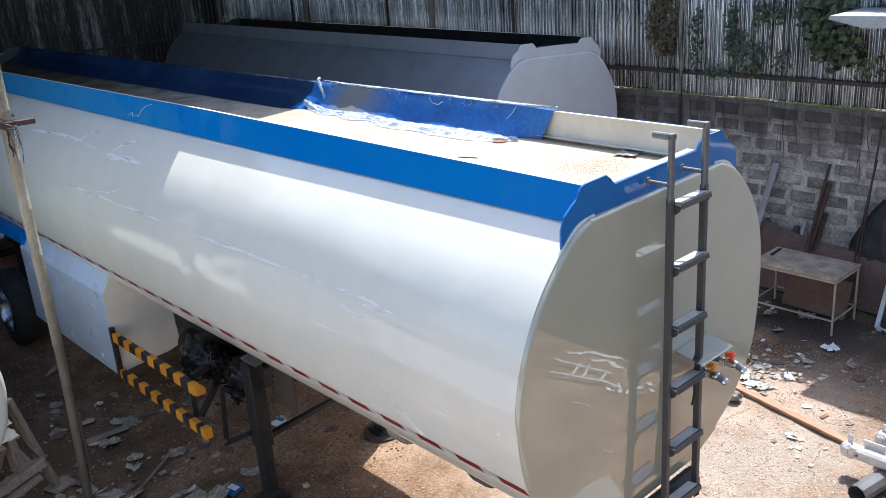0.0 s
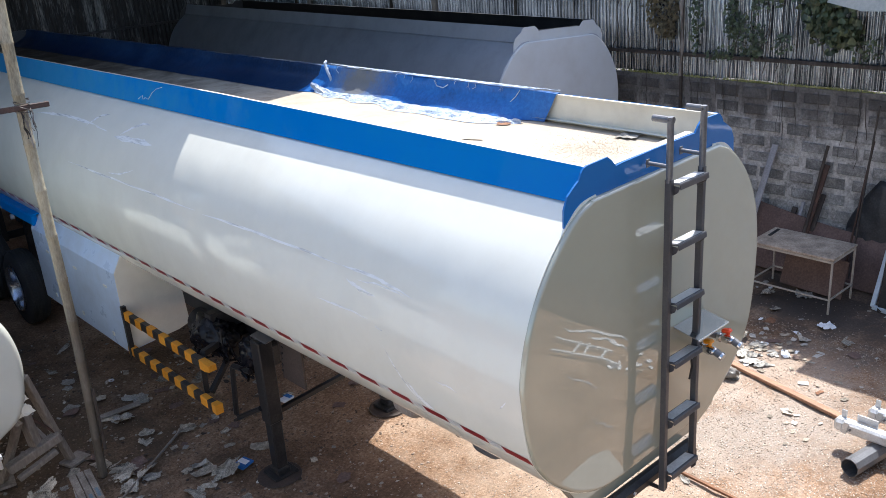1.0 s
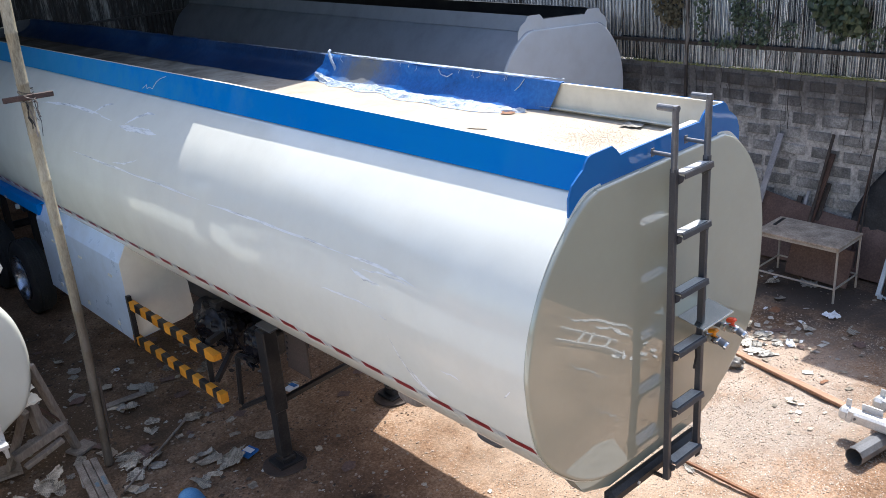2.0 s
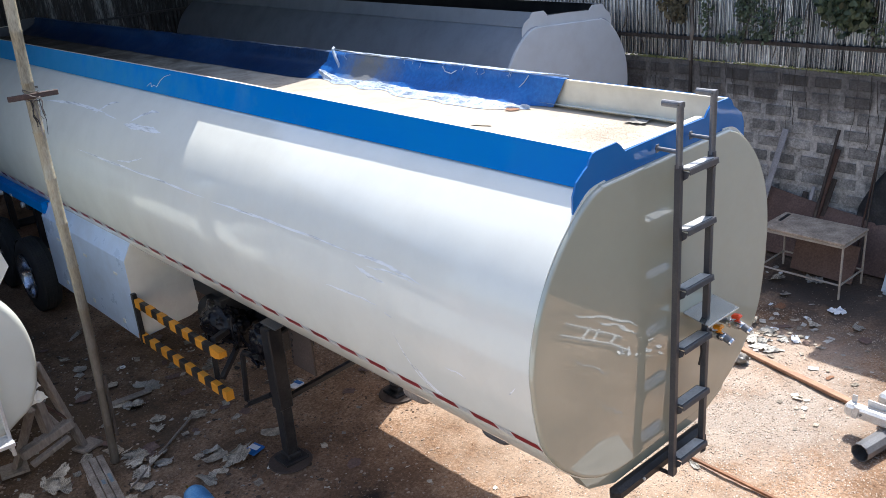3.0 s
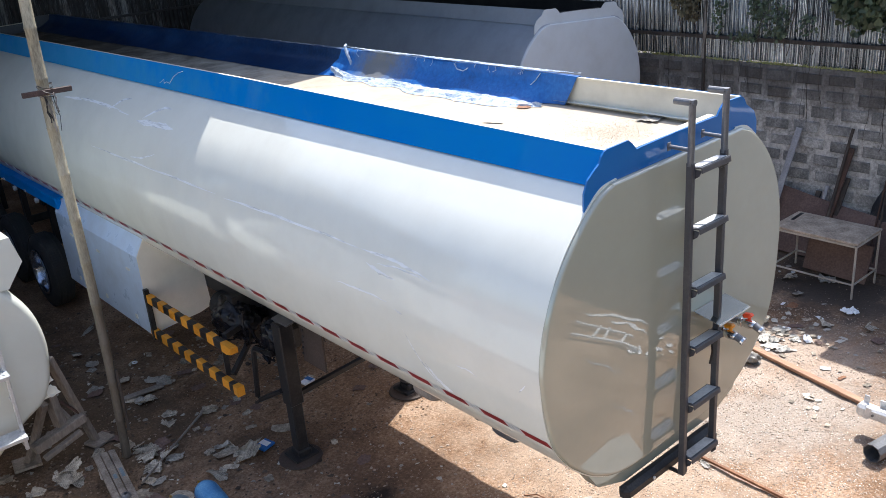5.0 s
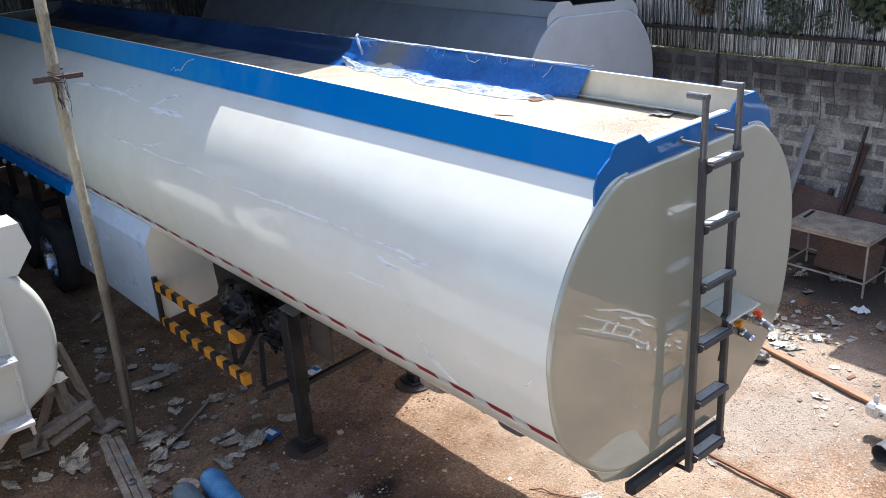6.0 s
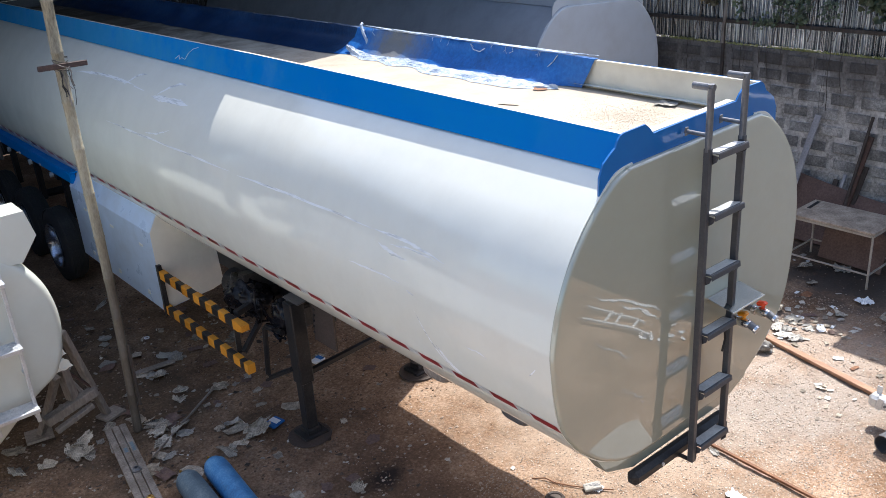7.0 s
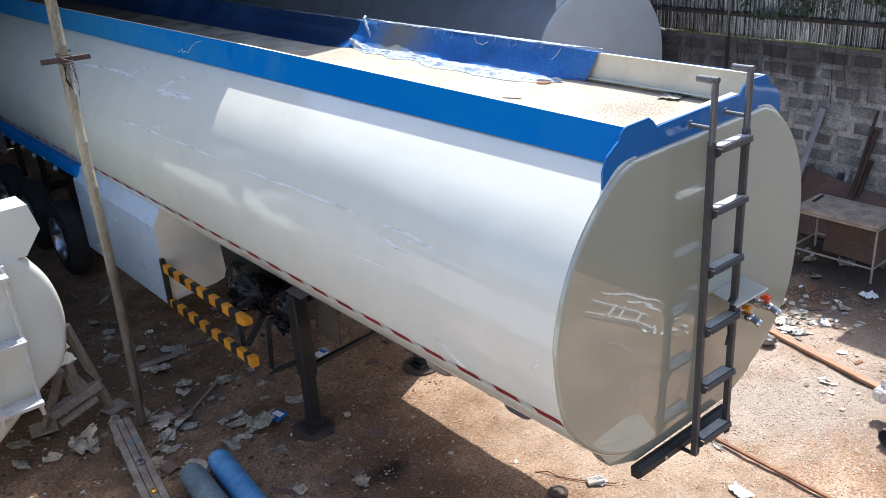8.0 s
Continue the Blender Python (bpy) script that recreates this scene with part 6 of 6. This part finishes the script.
# ---- blocks of the wall ----
def build_blocks():
    me = []
    rnd = random.Random(21)
    for k in range(6):
        bm = bmesh.new()
        bx(bm, (0.026, 0.325, 0.142), None, 0.006)
        bx(bm, (0.012, 0.349, 0.164), None, 0.004)
        for v in bm.verts:
            v.co.y += 0.008 * noise.noise(Vector((k * 9 + v.co.y * 5, v.co.z * 9, 0)))
            v.co.z += 0.008 * noise.noise(Vector((k * 9 + v.co.y * 5, v.co.z * 9, 4)))
        m = bpy.data.meshes.new("block")
        bm.to_mesh(m)
        bm.free()
        m.materials.append(BLOCK)
        m.materials.append(MORTAR)
        for p in m.polygons:
            p.material_index = 1 if abs(p.center.y) > 0.1655 or abs(p.center.z) > 0.0725 else 0
        me.append(m)
    start = (0.17, 0.17, 0.396, 0.156, 0.048, 0.275)
    for r in range(11):
        z = 2.342 - 0.2195 * r
        y = start[r] - 2.15 if r < 6 else -1.9 + (0.215 if r % 2 else 0.0)
        while y < 8.6:
            ob = new("block", me[rnd.randrange(6)])
            ob.parent = wall_east
            ob.matrix_parent_inverse = wall_east.matrix_basis.inverted()
            ob.location = (WALL_X + 0.004 + rnd.uniform(-0.003, 0.002), y + rnd.uniform(-0.02, 0.02), z + rnd.uniform(-0.008, 0.008))
            ob.rotation_euler = (radians(rnd.uniform(-1.4, 1.4)), 0, 0)
            ob.scale = (1, rnd.uniform(0.92, 1.08), rnd.uniform(0.84, 1.02))
            y += 0.43


build_blocks()


# pieces out of view, laid where the end plate mirrors them
def build_far_litter():
    rnd = random.Random(31)
    ends = [((3.29, -3.93), (3.61, -2.9), 0.05), ((3.33, -3.42), (3.41, -2.8), 0.06), ((2.36, -2.96), (2.41, -2.43), 0.015), ((1.79, -2.02), (1.79, -1.63), 0.015)]
    for i, (p0, p1, w) in enumerate(ends):
        p0, p1 = Vector((*p0, 0)), Vector((*p1, 0))
        d = (p1 - p0).normalized()
        side = Vector((-d.y, d.x, 0))
        secs = []
        for k in range(17):
            f = k / 16
            c = p0.lerp(p1, f) + side * 0.10 * noise.noise(Vector((f * 3.4, i * 3.7, 0))) + side * 0.04 * noise.noise(Vector((f * 11, i * 5.1, 2)))
            ww = w * 1.8 * (0.75 + 0.8 * noise.noise(Vector((f * 7, i * 2.3, 8)))) * min(1, 5 * f + 0.2, 5 * (1 - f) + 0.2)
            z = ground_height(c.x, c.y) + 0.012
            secs.append([tuple(c - side * ww / 2 + Vector((0, 0, z))), tuple(c + Vector((0, 0, z + 0.012))), tuple(c + side * ww / 2 + Vector((0, 0, z)))])
        single("plastic_strip", loft(secs, closed=False), PLASTIC, "long torn white plastic strip on the sunlit dirt", "litter", "ground litter")
    fr = empty("loose_ladder", (2.9, -3.1, 0), "white painted steel ladder lying on the dirt", "ladder")
    for p0, p1, w in (((2.67, -3.58), (2.90, -2.58), 0.035), ((2.97, -3.78), (3.09, -2.80), 0.03), ((3.07, -3.34), (2.73, -3.20), 0.028), ((3.10, -3.19), (2.80, -3.04), 0.028), ((3.09, -2.88), (2.85, -2.80), 0.03)):
        part("rail" if w > 0.029 and p1[1] - p0[1] > 0.5 else "rung", bar((*p0, 0.03), (*p1, 0.03), w, 0.04, 0.003), PLASTIC, fr)
    bm = sheet([(0.74, -1.50), (1.22, -1.56), (1.45, -1.46), (1.24, -0.98), (0.70, -1.22)], 0.012, "xy", 0.02)
    single("white_board", bm, PALEPAPER, "unseen pale board added to be mirrored in the end plate", "board")
    for i in range(12):
        x, y = rnd.uniform(2.85, 3.6), rnd.uniform(-2.7, -2.15)
        scrap((x, y), (rnd.uniform(0.08, 0.2), rnd.uniform(0.04, 0.10)), rnd.uniform(0, 180), rnd.choice((PLASTIC, PAPER)), "plastic_strip", "torn pale plastic strip on the sunlit dirt", "litter", "ground litter", 0.4, seed=501 + i)
    # pipe added out of view for a bright streak in the shell's reflection
    single("white_pipe", tube((-3.80, 2.9, 2.562), (-3.80, 11.3, 2.562), 0.03, seg=12), PALE, "unseen white pipe added to be mirrored in the tank side", "pipe")
    mk = [(5.42, 3.50), (5.34, 3.54), (5.32, 3.504), (5.276, 3.524), (5.207, 3.515), (5.142, 3.58), (5.063, 3.62), (4.953, 3.645)]
    bm = bmesh.new()
    for (y0, z0), (y1, z1) in zip(mk, mk[1:]):
        a, b = (-0.69 - (3.652 - z0) * 0.315 - 0.026 - 0.004, y0, z0 - 0.012), (-0.69 - (3.652 - z1) * 0.315 - 0.026 - 0.004, y1, z1 - 0.012)
        tube(a, b, 0.0018, seg=6, bm=bm)
    part("chalk_mark", bm, PALE, tanker, "white chalk scribble on the blue coaming")


build_far_litter()


def build_reflection_streaks():
    """Reflection streaks and scuffs painted on the side of the tank."""
    right = smooth_line(SHELL, 6)
    def at(z):
        for (x0, z0), (x1, z1) in zip(right, right[1:]):
            if z0 <= z <= z1 and z1 > z0:
                return x0 + (x1 - x0) * (z - z0) / (z1 - z0)
    streaks = [(6.5, 2.825, 3.72, 2.825, 0, 0.012), (3.6, 2.82, 1.7, 2.835, 0.01, 0.012), (1.7, 2.84, 0.95, 2.80, 0.015, 0.012), (1.95, 2.54, 1.37, 2.55, 0.01, 0.008), (1.62, 2.76, 1.30, 2.72, -0.01, 0.014),
               (1.50, 2.78, 1.02, 2.79, 0.02, 0.006), (1.24, 2.40, 0.94, 2.05, -0.035, 0.010), (1.06, 2.20, 0.84, 2.05, -0.03, 0.022), (1.30, 2.52, 1.22, 2.51, 0, 0.006), (0.75, 2.31, 0.55, 2.30, 0.01, 0.006), (0.20, 2.33, 0.14, 2.40, 0, 0.008),
               (7.75, 3.18, 5.80, 3.20, 0.04, 0.014), (5.60, 3.178, 4.80, 3.196, 0, 0.028), (5.5, 2.862, 4.98, 2.96, -0.02, 0.008), (5.02, 3.33, 5.50, 3.20, 0.035, 0.012), (5.94, 3.33, 6.34, 3.19, 0.035, 0.010)]
    for i, (y0, z0, y1, z1, bow, w) in enumerate(streaks):
        n = 30
        secs = []
        for k in range(n + 1):
            f = k / n
            y = y0 + (y1 - y0) * f
            z = z0 + (z1 - z0) * f + bow * math.sin(f * math.pi) + 0.008 * noise.noise(Vector((f * 5, i * 4.3, 0)))
            ww = w * 2.3 * (0.55 + 0.9 * abs(noise.noise(Vector((f * 14, i * 2.1, 3))))) * min(1, 4 * f + 0.1, 4 * (1 - f) + 0.1)
            secs.append([(-at(zz) - 0.0016, y, zz) for zz in (z - ww / 2, z, z + ww / 2)])
        bm = loft(secs, closed=False)
        bmesh.ops.recalc_face_normals(bm, faces=bm.faces[:])
        part("reflection_streak", roll_in(bm), REFLECTION, tanker, "pale painted reflection streak on the white paint")


build_reflection_streaks()


def build_trash():
    """Small flat crumbs of paper, leaf and bark trodden into the dirt."""
    rnd = random.Random(77)
    for name, label, material, count, box_x, box_y, sizes in (
            ("trodden_crumbs", "dark leaf and bark crumbs trodden into the dirt", DARKCRUMB, 5200, (-3.6, 6.6), (-1.5, 9.0), (0.008, 0.012, 0.02, 0.035)),
            ("wood_shavings", "pale wood shavings and husks strewn over the sunlit dirt", SHAVING, 3000, (0.31, 5.2), (-1.7, 2.1), (0.016, 0.026)),
            ("earth_grit", "loose brown earth grit lying on the trodden dirt", STONE, 5200, (-0.3, 4.6), (-1.2, 3.6), (0.008, 0.013)),
            ("paper_crumbs", "small pale paper crumbs trodden into the dirt", PAPERCRUMB, 2600, (-3.4, 6.4), (-1.2, 9.0), (0.006, 0.010, 0.016, 0.03))):
        verts, faces = [], []
        for i in range(count):
            x, y = rnd.uniform(*box_x), rnd.uniform(*box_y)
            if noise.noise(Vector((x * 0.8, y * 0.8, 3.0))) < rnd.uniform(-0.5, 0.35) or (material is DARKCRUMB and x > -0.35 and y < 3.4) or (material is PAPERCRUMB and x > 4.5 and i % 3):
                continue
            r, a0 = rnd.choice(sizes if x < 0.3 else sizes[:2]) * (1.0 if x < 0.3 else 0.6), rnd.uniform(0, math.tau)
            z = ground_height(x, y) + 0.003
            b = len(verts)
            n = rnd.choice((4, 5, 6))
            st = rnd.uniform(0.25, 0.5) if material is SHAVING else rnd.uniform(0.4, 1.0)
            for k in range(n):
                q = r * rnd.uniform(0.6, 1.3)
                u, v = q * math.cos(k * math.tau / n), q * math.sin(k * math.tau / n) * st
                verts.append((x + u * math.cos(a0) - v * math.sin(a0), y + u * math.sin(a0) + v * math.cos(a0), z + r * rnd.uniform(0, 0.5)))
            faces.append(tuple(range(b, b + n)))
        me = bpy.data.meshes.new(name)
        me.from_pydata(verts, [], faces)
        me.materials.append(material)
        tagged(new(name, me), label, "debris", kind="stuff")


SHAVING = mat("pale_shavings", ((0.26, 0.2, 0.15), (0.42, 0.345, 0.27), (0.6, 0.52, 0.43)), rough=(0.7, 0.9), bump=0.1, vary=0.4)
DARKCRUMB = mat("dark_crumbs", ((0.03, 0.022, 0.017), (0.07, 0.05, 0.037), (0.13, 0.1, 0.075)), rough=(0.8, 0.95), bump=0.1, vary=0.5)
PAPERCRUMB = mat("pale_crumbs", ((0.22, 0.2, 0.17), (0.36, 0.34, 0.3), (0.55, 0.53, 0.49)), rough=(0.7, 0.9), bump=0.1, vary=0.5)
build_trash()


def build_trestle_timbers():
    t = empty("timber_stack", (-2.5, 5.45, 0), "rough timber offcuts propped under the small tank end", "timber")
    part("prop_leg", bar((-2.42, 5.38, 1.16), (-2.15, 5.53, 0.02), 0.085, 0.06, 0.006), WOOD, t)
    part("prop_leg", bar((-2.58, 5.32, 0.74), (-2.78, 5.66, 0.02), 0.085, 0.06, 0.006), WOOD, t)
    part("cross_timber", bar((-2.76, 5.40, 0.27), (-2.22, 5.42, 0.40), 0.11, 0.09, 0.008), WOOD, t)
    part("cross_timber", bar((-2.70, 5.33, 0.17), (-2.30, 5.36, 0.28), 0.07, 0.05, 0.008), WOOD, t)
    part("foot_board", box((0.24, 0.20, 0.03), (-2.12, 5.50, 0.02), (0, 0, 20), 0.004), WOOD, t)
    part("foot_board", box((0.26, 0.24, 0.03), (-2.80, 5.66, 0.02), (0, 0, -10), 0.004), WOOD, t)
    part("post", bar((-2.49, 5.44, 0.80), (-2.45, 5.46, 0.38), 0.10, 0.09, 0.006), WOOD, t)
    part("brace", bar((-2.42, 5.46, 0.66), (-2.20, 5.44, 0.36), 0.03, 0.025, 0.003), DARKRUST, t)


build_trestle_timbers()
